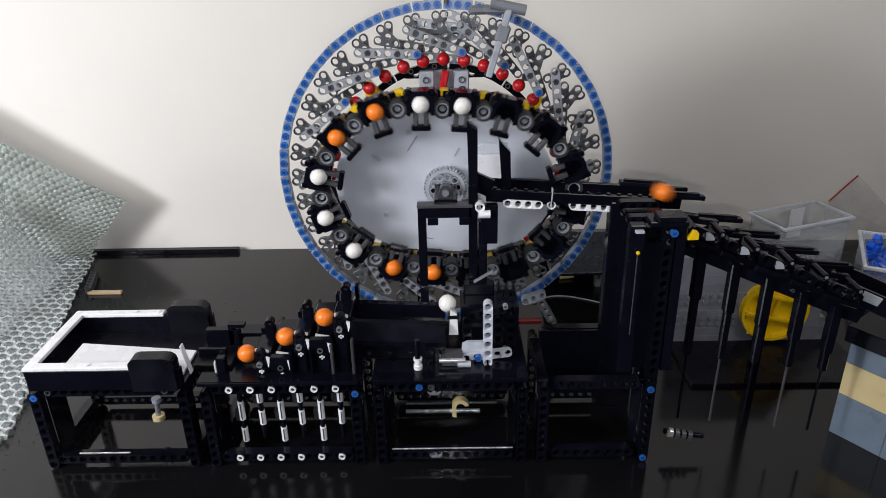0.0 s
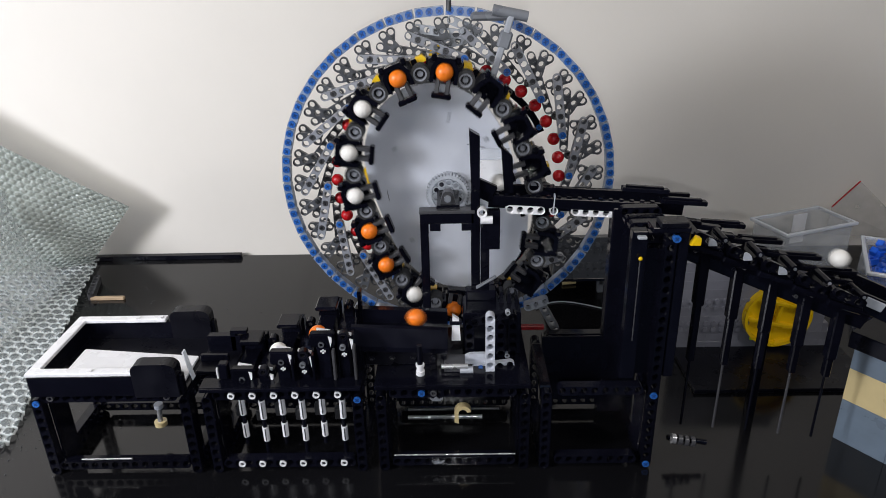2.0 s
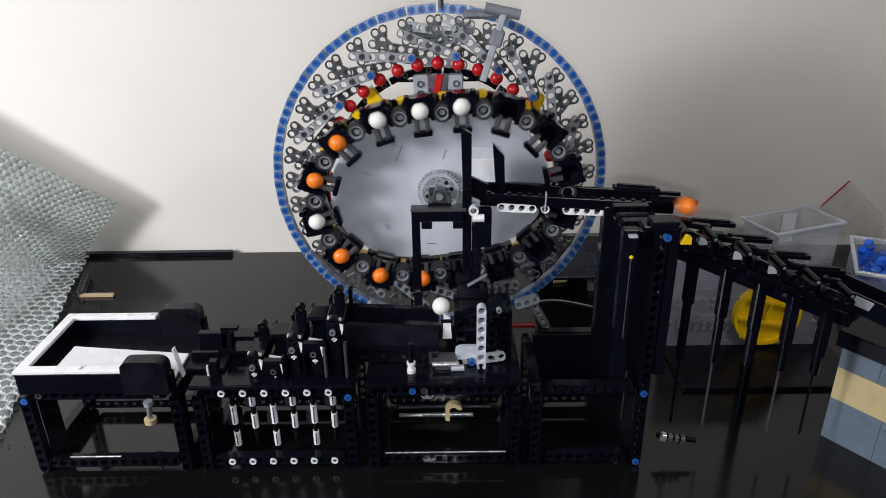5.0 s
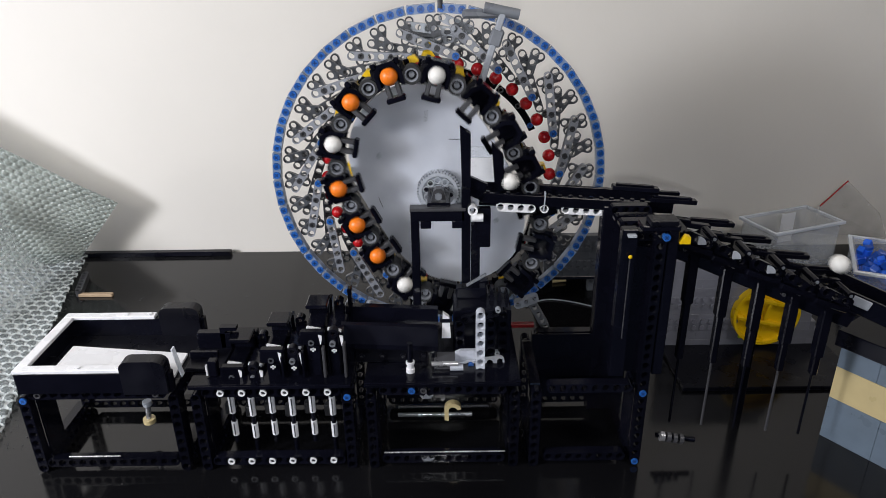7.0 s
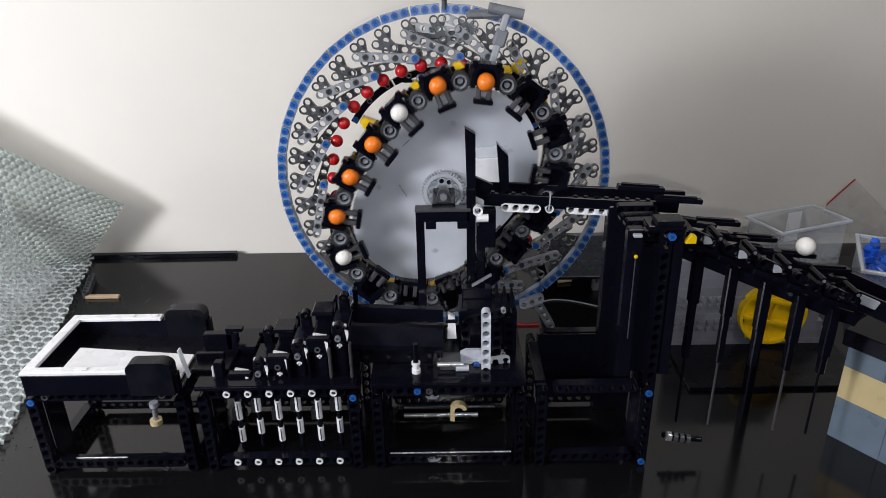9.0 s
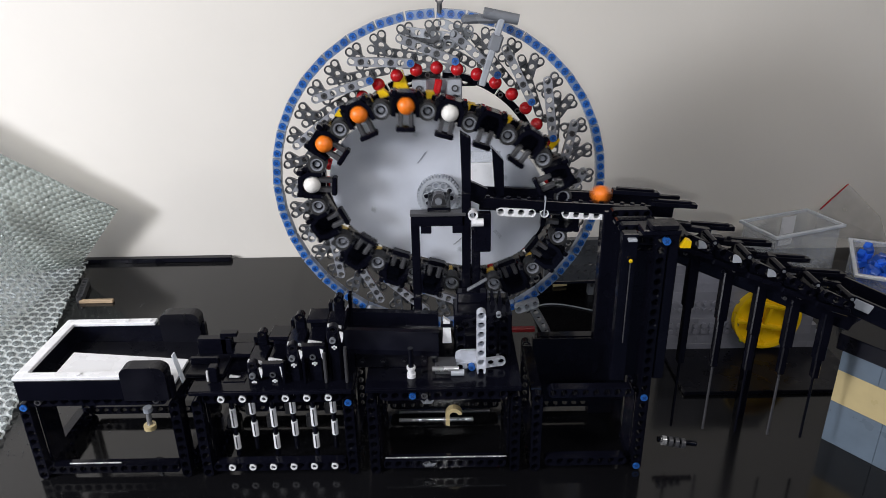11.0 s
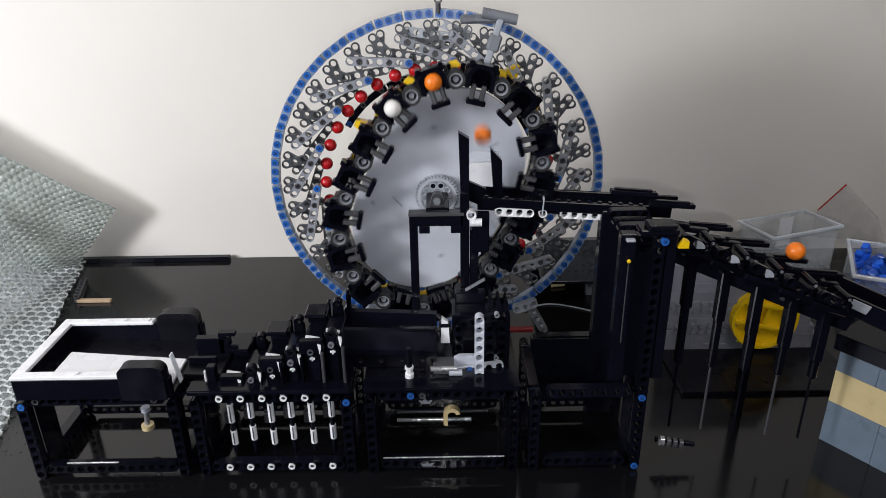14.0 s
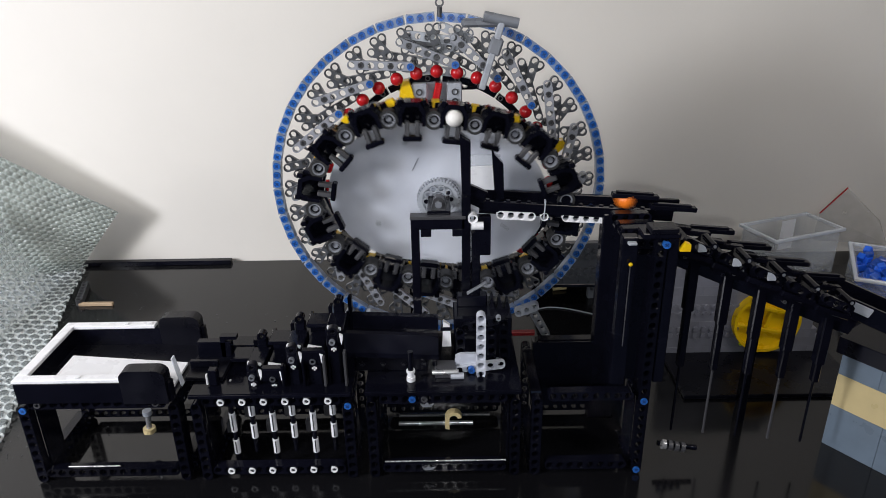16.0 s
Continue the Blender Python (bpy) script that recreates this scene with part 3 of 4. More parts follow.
def ball_tunnel():
    tu = thing("ball_trough", T(0, 0, 0), "glossy black open ball trough with a sloping front", "trough")
    pts = [(30, 80.7), (30, 97), (21, 98), (21, 102), (27, 115), (30, 116), (30, 104), (54, 104), (54, 116), (60, 116), (60, 80.7)]
    bm = B()
    a = [bm.verts.new((238, y, z)) for y, z in pts]
    b = [bm.verts.new((311, y, max(80.7, z - 4))) for y, z in pts]
    for i in range(len(pts)):
        j = (i + 1) % len(pts)
        bm.faces.new((a[i], a[j], b[j], b[i]))
    bm.faces.new(a)
    bm.faces.new(b[::-1])
    part("trough_body", bm, BLACK, tu)
    part("front_leg", box(B(), 240, 247, 22, 30, 80.7, 97, 0.6), BLACK, tu)
    part("front_leg", box(B(), 302, 310, 22, 30, 80.7, 94, 0.6), BLACK, tu)
    part("front_plate", box(B(), 247.2, 301.8, 27, 29.8, 81, 93, 0.5), SATIN, tu)
    for x in (252, 268, 284, 300):
        part("plate_pin", pin_data(SATIN, 2.2), None, tu, m=T(x, 26.4, 87))
    bm = B()
    cyl(bm, (290, 14, 80.7), (290, 14, 84), 3.4, 14)
    cyl(bm, (290, 14, 84), (290, 14, 88), 2.6, 14)
    cyl(bm, (290, 14, 88), (290, 14, 90), 3.4, 14)
    part("white_bush", bm, WHITE, tu)
    part("bush_axle", cyl(B(), (290, 14, 88), (290, 14, 106), 2.2, 10), BLACK, tu)
    return tu


def lift_tower():
    """The black frame before the wheel with the hub bearing and the funnel."""
    lt = thing("lift_tower", T(0, 0, 0), "black upright frame before the wheel holding the hub and funnel", "tower")
    part("post", box(B(), 291, 297.5, 71, 79, 80.7, 181, 0.5), BLACK, lt)
    part("post", box(B(), 330.5, 337.5, 71, 79, 80.7, 206, 0.5), BLACK, lt)
    part("post", box(B(), 338, 345, 72, 80, 80.7, 176, 0.5), BLACK, lt)
    part("cross_beam", box(B(), 291, 333, 71, 79, 180, 188.5, 0.5), BLACK, lt)
    part("cross_edge", box(B(), 290.5, 333.5, 70, 80, 188.5, 191, 0.4), CHARCOAL, lt)
    for x in (298.6, 323.2):
        part("corner_block", box(B(), x, x + 8.2, 71, 79, 174, 180, 0.4), BLACK, lt)
    part("side_plate", box(B(), 340, 353, 70, 78, 158, 190, 0.6), BLACK, lt)
    part("bearing", box(B(), 304, 322, 74, 112, 190, 194, 0.8), BLACK, lt)
    part("bearing_cap", prism(B(), [(307, 194), (319, 194), (317, 202), (315, 204), (311, 204), (309, 202)], 78, 86), CHARCOAL, lt)
    part("axle_end", cyl(B(), (312.8, 76, 198.5), (312.8, 79, 198.5), 2.8, 14), GREY, lt)
    part("white_bush", cyl(B(), (338, 68, 184), (347, 68, 184), 3.2, 14), WHITE, lt)
    part("funnel_plate", prism(B(), [(331, 204), (337.5, 204), (337.5, 248), (329.5, 253)], 74, 82), BLACK, lt)
    part("funnel_plate", prism(B(), [(357, 200), (364, 200), (363, 228), (354, 238)], 84, 92), BLACK, lt)
    part("funnel_back", box(B(), 337, 362, 99, 101, 198, 222, 0.2), WHITE, lt, "white funnel lining")
    part("funnel_window", box(B(), 337, 362, 100, 101.5, 222, 231, 0.2), CLEAR, lt, "clear funnel window")
    part("white_lift_panel", prism(B(), [(314, 100), (321, 100), (320, 118), (315, 122)], 30, 34), WHITE, lt)
    part("panel_joint", box(B(), 313, 322, 29, 35, 114, 117, 0.4), SATIN, lt)
    part("base_block", box(B(), 323, 368, 40, 70, 80.7, 118, 0.8), BLACK, lt)
    part("load_arm", box(B(), 326, 350, 60, 70, 118, 127, 0.8), BLACK, lt)
    for k in range(3):
        part("load_tooth", prism(B(), [(352 + 6 * k, 118), (356 + 6 * k, 118), (354.5 + 6 * k, 128 - 2 * k), (353 + 6 * k, 128 - 2 * k)], 56, 66), SATIN, lt)
    # Thin grey sliver stands in for a bright glint among the black parts.
    part("load_bar", box(B(), 0, 18, -2, 2, -.7, .7, 0.3), GREY, lt, m=T(334, 58, 131, 0, -32, 0))
    for x, n in ((352, 4), (361, 5), (328, 4)):
        upright(x, 36, 86, n, BLACK, lt, "block_beam", w=6.8)
    part("lever_bar", beam_data(4, SATIN, w=6.4, thick=4), None, lt, m=T(332, 38, 112, 0, -14, 0))
    for x, z in ((357, 122), (357, 84)):
        part("axle_end", pin_data(LIGHT_GREY, 2.0), None, lt, m=T(x, 33, z))
    return lt


def bell_crank():
    bc = thing("lift_crank", T(0, 0, 0), "light grey crank with an upright beam that works the ball lift", "crank")
    upright(343, 20, 80, 7, PALE, bc, "upright_beam", w=6.8)
    part("crank_arm", beam_data(5, PALE, w=6.8, thick=4), None, bc, m=T(327, 26, 79, 0, -8, 0))
    part("crank_plate", prism(B(), [(323, 82), (341, 84), (341, 92), (328, 92), (324, 90)], 27, 30), PALE, bc)
    part("blue_pin", pin_data(BLUE, 2.6), None, bc, m=T(336, 21, 81))
    return bc


def crank_base():
    cb = thing("crank_bearing", T(0, 0, 0), "black and chrome axle bearing under the crank", "bearing")
    part("block", box(B(), 308, 324, 16, 30, 80.7, 88, 0.5), CHARCOAL, cb)
    part("axle", cyl(B(), (306, 16, 86), (326, 16, 86), 2.0, 10), STEEL, cb)
    part("bush", cyl(B(), (320, 16, 82.5), (330, 16, 82.5), 2.6, 12), LIGHT_GREY, cb)
    return cb


base_frame()
ball_tray()
STEPS = [step_block(i) for i in range(6)]
stair_frame()
ball_tunnel()
lift_tower()
CRANK = bell_crank()
crank_base()


# ---- chute, tower and the stepped run on the far side ----
def ball_chute():
    ch = thing("ball_chute", T(0, 0, 0), "black sloping ball chute with white beams beneath", "chute")
    m = T(345, 90, 197, 0, 3.6, -1.6)
    part("front_rail", box(B(), 0, 150, -12, -8, -5, 3.5, 0.5), BLACK, ch, m=m)
    part("back_rail", box(B(), 0, 160, 8, 12, -4, 6, 0.5), BLACK, ch, m=m)
    part("bed", box(B(), 0, 122, -8, 8, -8, -5.5, 0.4), BLACK, ch, m=m)
    part("nose", box(B(), -14, 2, -13, -7, -2, 12, 1.0), BLACK, ch, m=m @ T(0, 0, 0, 0, 22, 0))
    for k in range(18):
        part("rail_stud", cyl(B(), (6 + 8 * k, -10, 3.4), (6 + 8 * k, -10, 5.0), 1.7, 10), BLACK, ch, m=m)
    part("nose_beam", beam_data(1, WHITE), None, ch, m=T(339, 70, 190))
    part("white_beam", beam_data(4, WHITE, w=6.6), None, ch, m=T(361, 80, 189, 0, 3.6, 0))
    part("white_beam", beam_data(1, WHITE, w=6.6), None, ch, m=T(395, 80, 187, 0, 3.6, 0))
    part("white_beam", beam_data(5, WHITE, w=6.6), None, ch, m=T(412, 80, 186, 0, 3.6, 0))
    part("rail_joint", box(B(), 50, 51, -12.8, -7.5, -9, 6.5, 0.2), LIGHT_GREY, ch, m=m)
    return ch


def side_tower():
    tw = thing("side_tower", T(0, 0, 0), "tall black tower of studless beams that holds the chute", "tower")
    upright(463.7, 4, 4, 25, BLACK, tw, "front_column")
    part("front_column", box(B(), 468.5, 476, 1, 9, 84, 200, 0.6), BLACK, tw)
    part("rear_column", box(B(), 440, 470, 72, 84, 0, 190, 0.8), BLACK, tw)
    part("side_column", box(B(), 438, 449, 4, 12, 80.7, 199, 0.6), BLACK, tw)
    part("side_panel", box(B(), 449, 470, 9, 76, 82, 184, 0.6), BLACK, tw)
    part("top_plate", box(B(), 450, 476, 0, 14, 199, 203, 0.6), BLACK, tw)
    for k in range(4):
        lying(447, 22 + 15 * k, 188 + 2 * (k % 2), 4, BLACK, tw, "cap_beam")
    part("top_cap", box(B(), 455, 474, -1, 12, 203, 207, 0.6), SATIN, tw)
    part("blue_pin", pin_data(BLUE, 2.7), None, tw, m=T(466.8, 0.2, 194.7))
    part("yellow_lug", prism(B(), [(476, 190), (483, 190), (483, 195), (480, 196)], -1, 4), YELLOW, tw)
    part("white_clip", box(B(), 441, 447, 0, 4, 194.5, 196.5, 0.4), LIGHT_GREY, tw)
    part("white_axle", cyl(B(), (444, 2, 115), (444, 2, 178), 0.45, 8), CHARCOAL, tw)
    part("yellow_tip", ball(B(), (444, 1.4, 180), 1.5, 10), YELLOW, tw)
    return tw


def run_step(i):
    """One arm of the stepped run: a hanging post with a cradle on top."""
    x, y, z = 495 + 24.5 * i, 26 - 3 * i, 185 - 10.0 * i
    s = thing("run_step", T(x, y, z), "black stepping arm with a cradle and a hanging rod", "arm", "stepping arms of the ball run")
    part("cradle", prism(B(), [(-13, 6), (-12, -9), (12, -16), (15, -4), (11, 1), (6, -3), (-4, 0), (-7, 7)], -9, 14), BLACK, s)
    part("arm_beam", box(B(), -14, 13, -13, -9, -8, -3.5, 0.8), BLACK, s, m=T(0, 0, 0, 0, 19, 0))
    part("back_beam", box(B(), -18, 18, 16, 22, -1, 3, 0.6), BLACK, s, m=T(0, 0, 0, 0, 9, 0))
    part("beam_cap", box(B(), -15, 2, 15, 22, 3, 5.4, 0.6), BLACK, s, m=T(0, 0, 0, 0, 9, 0))
    pts = [(-5, -5)] + [(-5 + 6 * math.sin(radians(18 * k)), -5 + 6 * math.cos(radians(18 * k))) for k in range(6)]
    if i < 3:
        part("white_inset", prism(B(), pts, -14.6, -13.2), LIGHT_GREY, s, "pale grey quarter-round inset", m=T(3, 0, 4))
    part("hinge", cyl(B(), (11, -10, 1), (11, 9, 1), 2.6, 12), BLACK, s)
    rng = random.Random(20 + i)
    for k in range(5):
        part("pin_end", pin_data(SATIN if k % 2 else CHARCOAL, 1.3), None, s, m=T(rng.uniform(-11, 11), -9.4, rng.uniform(-10, 0), 0, rng.uniform(0, 90), 0))
    part("short_beam", beam_data(3, BLACK, w=6.6, thick=4), None, s, m=T(-9, -12, 6, 0, 26 + 8 * (i % 2), 0))
    part("cross_axle", cyl(B(), (-6, -11, 1), (-6, 15, 1), 1.4, 8), BLACK, s)
    part("hinge_pin", cyl(B(), (11, -10.6, 1), (11, -9.8, 1), 1.2, 10), GREY, s)
    part("rod_upper", box(B(), -3.6, 3.6, -8, 0, -52, -8, 0.8), BLACK, s)
    part("rod_lower", box(B(), -2.6, 2.6, -7, -1, -100 + 8 * i, -50, 0.8), BLACK, s)
    part("rod_foot", cyl(B(), (0, -4, -160 + 9 * i), (0, -4, -98 + 8 * i), 1.0, 8), CHARCOAL if i in (1, 3) else BLACK, s)
    return s


def run_frame():
    rf = thing("run_machine", T(0, 0, 0), "black frame with low grey crank shafts under the stepped run", "machine frame")
    part("crank_shaft", cyl(B(), (482, 12, 20), (512, 9, 17), 2.2, 10), BLACK, rf)
    for k in range(4):
        bm = B()
        tube(bm, (484 + 5 * k, 8, 22 - k), (487 + 5 * k, 8, 21.5 - k), 4, 2, 12)
        part("crank_gear", bm, STEEL if k == 0 else CHARCOAL, rf)
    part("side_beam", box(B(), 4, 150, -3, 3, -10, 3, 0.8), BLACK, rf, m=T(476, 26, 182, 0, 22, -6))
    part("side_beam", box(B(), 0, 150, -4, 4, -4, 4, 0.8), BLACK, rf, m=T(470, 50, 184, 0, 20, -8))
    for x, y, z in ((446, 76, 205), (474, 70, 197), (500, 58, 183), (526, 50, 173), (553, 42, 163), (578, 36, 153)):
        part("top_bar", box(B(), 0, 36, -3.4, 3.4, -1.8, 1.8, 0.5), BLACK, rf, m=T(x, y, z, 0, 5, 0))
        part("bar_teeth", box(B(), 3, 32, -2, 2, 1.8, 3.2, 0.4), BLACK, rf, m=T(x, y, z, 0, 5, 0))
    part("post", box(B(), 566, 573, 62, 70, 0, 150, 0.8), BLACK, rf)
    part("out_chute", box(B(), 0, 220, -12, 12, -6, -2, 0.6), BLACK, rf, m=T(604, 30, 146, 0, 22, -12))
    part("out_rail", box(B(), 0, 220, -16, -12, -12, 2, 0.6), BLACK, rf, m=T(604, 30, 146, 0, 22, -12))
    part("out_rail", box(B(), 0, 220, 12, 16, -6, 4, 0.6), BLACK, rf, m=T(604, 30, 146, 0, 22, -12))
    part("white_plate", box(B(), 8, 26, -17, -15.5, -6, 1, 0.4), LIGHT_GREY, rf, m=T(604, 30, 146, 0, 22, -12))
    return rf


ball_chute()
side_tower()
for i in range(5):
    run_step(i)
run_frame()


# ---- what stands round the machine ----
def brick_wall_module():
    """The corner of a neighbouring module with grey, tan and grey courses."""
    w = thing("brick_module", T(626, 34, 0, 0, 0, -54), "module wall of sand-blue and tan bricks with black plates above", "brick wall")
    z = 0.0
    for h, mat, cuts in ((38.4, BLUE_GREY, (0, 40, 96)), (28.8, TAN, (0, 64, 96)), (19.2, BLUE_GREY, (0, 30, 62, 96))):
        for x0, x1 in zip(cuts, cuts[1:]):
            part("brick", box(B(), x0 + .08, x1 - .08, 0, 16, z + .08, z + h - .08, 0.2), mat, w)
        z += h
    part("top_plate", box(B(), -4, 98, -4, 40, z, z + 14, 0.6), BLACK, w)
    part("core", box(B(), 1, 95, 17, 60, 0, z, 0.3), BLACK, w)
    return w


def stud_panel(name, x0, x1, y, z0, z1, disc, grey):
    p = thing(name, T(0, 0, 0), "upright dark grey brick-built panel" + (" with a large yellow disc" if disc else " with rows of studs"), "panel")
    rows_ = int((z1 - z0) / 9.6)
    for r in range(rows_):
        x = x0
        k = 0
        end = x1 - (5.2 * r if disc else 0)          # the disc panel's free edge leans in
        while x < end - 1:
            wdt = min(32 if (k or r % 2) else 16, end - x)
            part("brick", box(B(), x + .03, x + wdt - .03, y, y + 8, z0 + 9.6 * r + .03, z0 + 9.6 * r + 9.57, 0.12), grey, p)
            x += wdt
            k += 1
    stud = B()
    cyl(stud, (0, -2.1, 0), (0, 0.2, 0), 2.4, 12)
    stud = data_of("stud", stud, grey)
    for k in range(int(min(x1 - x0, 72) / 8)):
        for dz in ((24, 31, 48, 55) if disc else (10, 17, 33, 40)):
            if z0 + dz < z1:
                part("stud", stud, None, p, m=T(x0 + 5 + 8 * k, y, z0 + dz))
    if disc:
        cx, cz = x0 + 96, z0 + 40
        bm = B()
        tube(bm, (cx, y - 8, cz), (cx, y, cz), 32.5, 29.5, 40)
        d = part("yellow_disc", bm, YELLOW, p, "large yellow ribbed disc")
        part("disc_back", cyl(B(), (cx, y - 2, cz), (cx, y - .2, cz), 30, 40), YELLOW, d)
        for dz, half in ((14, 25), (-8, 27.5)):
            part("disc_rib", box(B(), -half, half, y - 8, y - 2, dz - 1.6, dz + 1.6, 0.4), YELLOW, d, m=T(cx, 0, cz, 0, 12, 0))
        part("disc_rib", box(B(), -1.6, 1.6, y - 7, y - 2, -6, 12, 0.4), YELLOW, d, m=T(cx, 0, cz, 0, 12, 0))
        part("panel_base", box(B(), x0 - 2, x1 + 4, y - 74, y - 0.5, 0, 4, 0.6), SATIN, p, "flat black plate before the panel")
    if disc:
        part("indicator", ball(B(), (x0 + 76, y - 1, z0 + 13), 1.9, 12), LIME, p, "small yellow-green knob")
    return p


def storage_box(name, x, y, w, d, h, rz, label, content):
    s = thing(name, T(x, y, 0, 0, 0, rz), label, "box")
    t = 1.6
    for n, a in (("side", (0, w, 0, t)), ("side", (0, w, d - t, d)), ("side", (0, t, t, d - t)), ("side", (w - t, w, t, d - t))):
        part(n, box(B(), *a, 0, h, 0.4), CLEAR, s)
    part("base", box(B(), 0, w, 0, d, 0, 2, 0.4), CLEAR, s)
    for a in ((-4, w + 4, -4, 0), (-4, w + 4, d, d + 4), (-4, 0, 0, d), (w, w + 4, 0, d)):
        part("lip", box(B(), *a, h - 4, h, 0.8), CLEAR_EDGE, s)
    part("label_card", box(B(), w * 0.56, w * 0.78, d - 6, d - 5.4, h * 0.30, h * 0.95, 0.1), WHITE, s, "white paper card inside")
    if content:
        rng = random.Random(4)
        for k in range(260):
            bm = B()
            box(bm, -8, 8, -4, 4, -4, 4, 0.8)
            part("blue_piece", bm, BLUE_CLEAR, s, m=T(rng.uniform(9, w - 9), rng.uniform(9, d - 9), rng.uniform(9, h - 5), rng.uniform(0, 90), rng.uniform(0, 90), rng.uniform(0, 180)))
    return s


brick_wall_module()
stud_panel("disc_panel", 534, 694, 170, 0, 96, True, PANEL_GREY)
pan = stud_panel("stud_panel", 424, 504, 250, 42, 92, False, DARK_GREY)
part("panel_base", box(B(), 424, 504, 338, 346, 0, 42, 0.6), BLACK, pan)
part("panel_shelf", box(B(), 424, 504, 250, 346, 38, 42, 0.6), BLACK, pan)
storage_box("clear_box", 705, 322, 100, 54, 60, 20, "empty clear plastic storage box with a lip", False)
storage_box("parts_box", 766, 252, 140, 104, 44, -25, "clear plastic box full of blue pieces", True)


def bubble_sheet(name, corners, label, wave, film=FILM, ridged=True, seam=4.45, pitch=12.5):
    """A sheet of bubble wrap between four corners: a film with hexagonal rows of raised domes."""
    bm, flat, back = B(), B(), {}
    c00, c10, c11, c01 = (Vector(c) for c in corners)
    nrm = (c10 - c00).cross(c01 - c00).normalized()
    if nrm.y > 0 and nrm.z < 0.5:
        nrm = -nrm
    pu, pv = ((c10 - c00).length + (c11 - c01).length) / 2, ((c01 - c00).length + (c11 - c10).length) / 2
    res = 1.3
    iu, iv = int(pu / res), int(pv / res)
    grid, gaps = [], []
    for j in range(iv + 1):
        row, gap_row = [], []
        for i in range(iu + 1):
            a, b = pu * i / iu, pv * j / iv
            a, b = a * 10 / pitch, b * 10 / pitch
            ry = b / 8.66
            near = []
            for r in range(math.floor(ry) - 1, math.floor(ry) + 3):
                ox = 5 if r % 2 else 0
                for c in (-1, 0, 1):
                    near.append(math.hypot(a - (round((a - ox) / 10) + c) * 10 - ox, b - r * 8.66))
            near.sort()
            gap = 5 - (near[1] - near[0]) / 2          # 5 on the seam between two bubbles, 0 at a bubble's middle
            dome = 3.4 * max(0.0, 1 - (near[0] / 5.2) ** 2) ** 0.5
            s, t = i / iu, j / iv
            p = c00 * (1 - s) * (1 - t) + c10 * s * (1 - t) + c11 * s * t + c01 * (1 - s) * t
            crumple = noise.noise(Vector((a, b, 3.0)) * 0.02) * 5 + noise.noise(Vector((a, b, 9.0)) * 0.25) * 0.7
            base = p + nrm * (crumple + 4) + wave(s, t)
            row.append(bm.verts.new(base + nrm * dome))
            gap_row.append(gap)
            if i % 8 == 0 and j % 8 == 0:
                back.setdefault(j, []).append(flat.verts.new(base - nrm * 0.6))
        grid.append(row)
        gaps.append(gap_row)
    rows_ = [back[j] for j in sorted(back)]
    for p, q in zip(rows_, rows_[1:]):
        for i in range(len(p) - 1):
            flat.faces.new((p[i], p[i + 1], q[i + 1], q[i])).smooth = True
    for j in range(iv):
        for i in range(iu):
            f = bm.faces.new((grid[j][i], grid[j][i + 1], grid[j + 1][i + 1], grid[j + 1][i]))
            f.smooth = True
            f.material_index = 1 if max(gaps[j][i], gaps[j][i + 1], gaps[j + 1][i + 1], gaps[j + 1][i]) > seam else 0
    sheet = thing(name, T(0, 0, 0), label, "bubble wrap")
    layer = part("bubble_layer", bm, film, sheet)
    layer.data.materials.append(FILM_SEAM if ridged else FILM_RIB)
    part("backing_film", flat, CLEAR, sheet)
    return sheet


bubble_sheet("bubble_wrap", ((-300, 30, 0), (-56, 30, 0), (-152, 414, 0), (-420, 414, 0)), "translucent bubble wrap lying on the table",
             lambda a, b: Vector((0, 0, 14 * (1 - a) ** 2)))
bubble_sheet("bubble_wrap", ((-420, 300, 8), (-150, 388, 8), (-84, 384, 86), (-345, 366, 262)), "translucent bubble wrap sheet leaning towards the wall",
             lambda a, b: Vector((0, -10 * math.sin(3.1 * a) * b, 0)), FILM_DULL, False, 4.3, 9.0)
bubble_sheet("bubble_wrap", ((-150, 150, 2), (-166, 345, 2), (-215, 350, 118), (-240, 150, 105)), "translucent folded bubble wrap end standing on the table",
             lambda a, b: Vector((-14 * math.sin(3.1 * b), 0, 0)))


def loose_beam(name, x, y, n, rz, mat, label, z=4):
    return tagged(part(name, beam_data(n, mat), None, m=T(x, y, z, 0, 0, rz)), label, "beam")


tagged(part("black_strip", box(B(), -164, 36, 408, 417, 0, 6, 0.6), BLACK), "black plastic strip along the back edge of the table", "strip")
tagged(part("wooden_stick", box(B(), -112, -72, 296, 301, 0, 4, 0.6), WOOD), "short pale wooden stick on the table", "stick")

tagged(part("black_rack", beam_data(7, CHARCOAL), None, m=T(-112, 300, 4, 90, 0, 106)), "black toothed beam lying on the table", "beam")
bm = B()
box(bm, 372, 396, 108, 113, 62, 66, 0.6, M())
tagged(part("red_beam", bm, DARK_RED), "dark red beam behind the ball lift", "beam")


def cable(points, r):
    cu = bpy.data.curves.new("cable", "CURVE")
    cu.dimensions, cu.bevel_depth, cu.bevel_resolution = "3D", r * MM, 2
    sp = cu.splines.new("NURBS")
    sp.points.add(len(points) - 1)
    for p, c in zip(sp.points, points):
        p.co = (c[0] * MM, c[1] * MM, c[2] * MM, 1)
    sp.use_endpoint_u = True
    cu.materials.append(LIGHT_GREY)
    return tagged(new("cable", cu), "thin pale cable lying on the table", "cable")


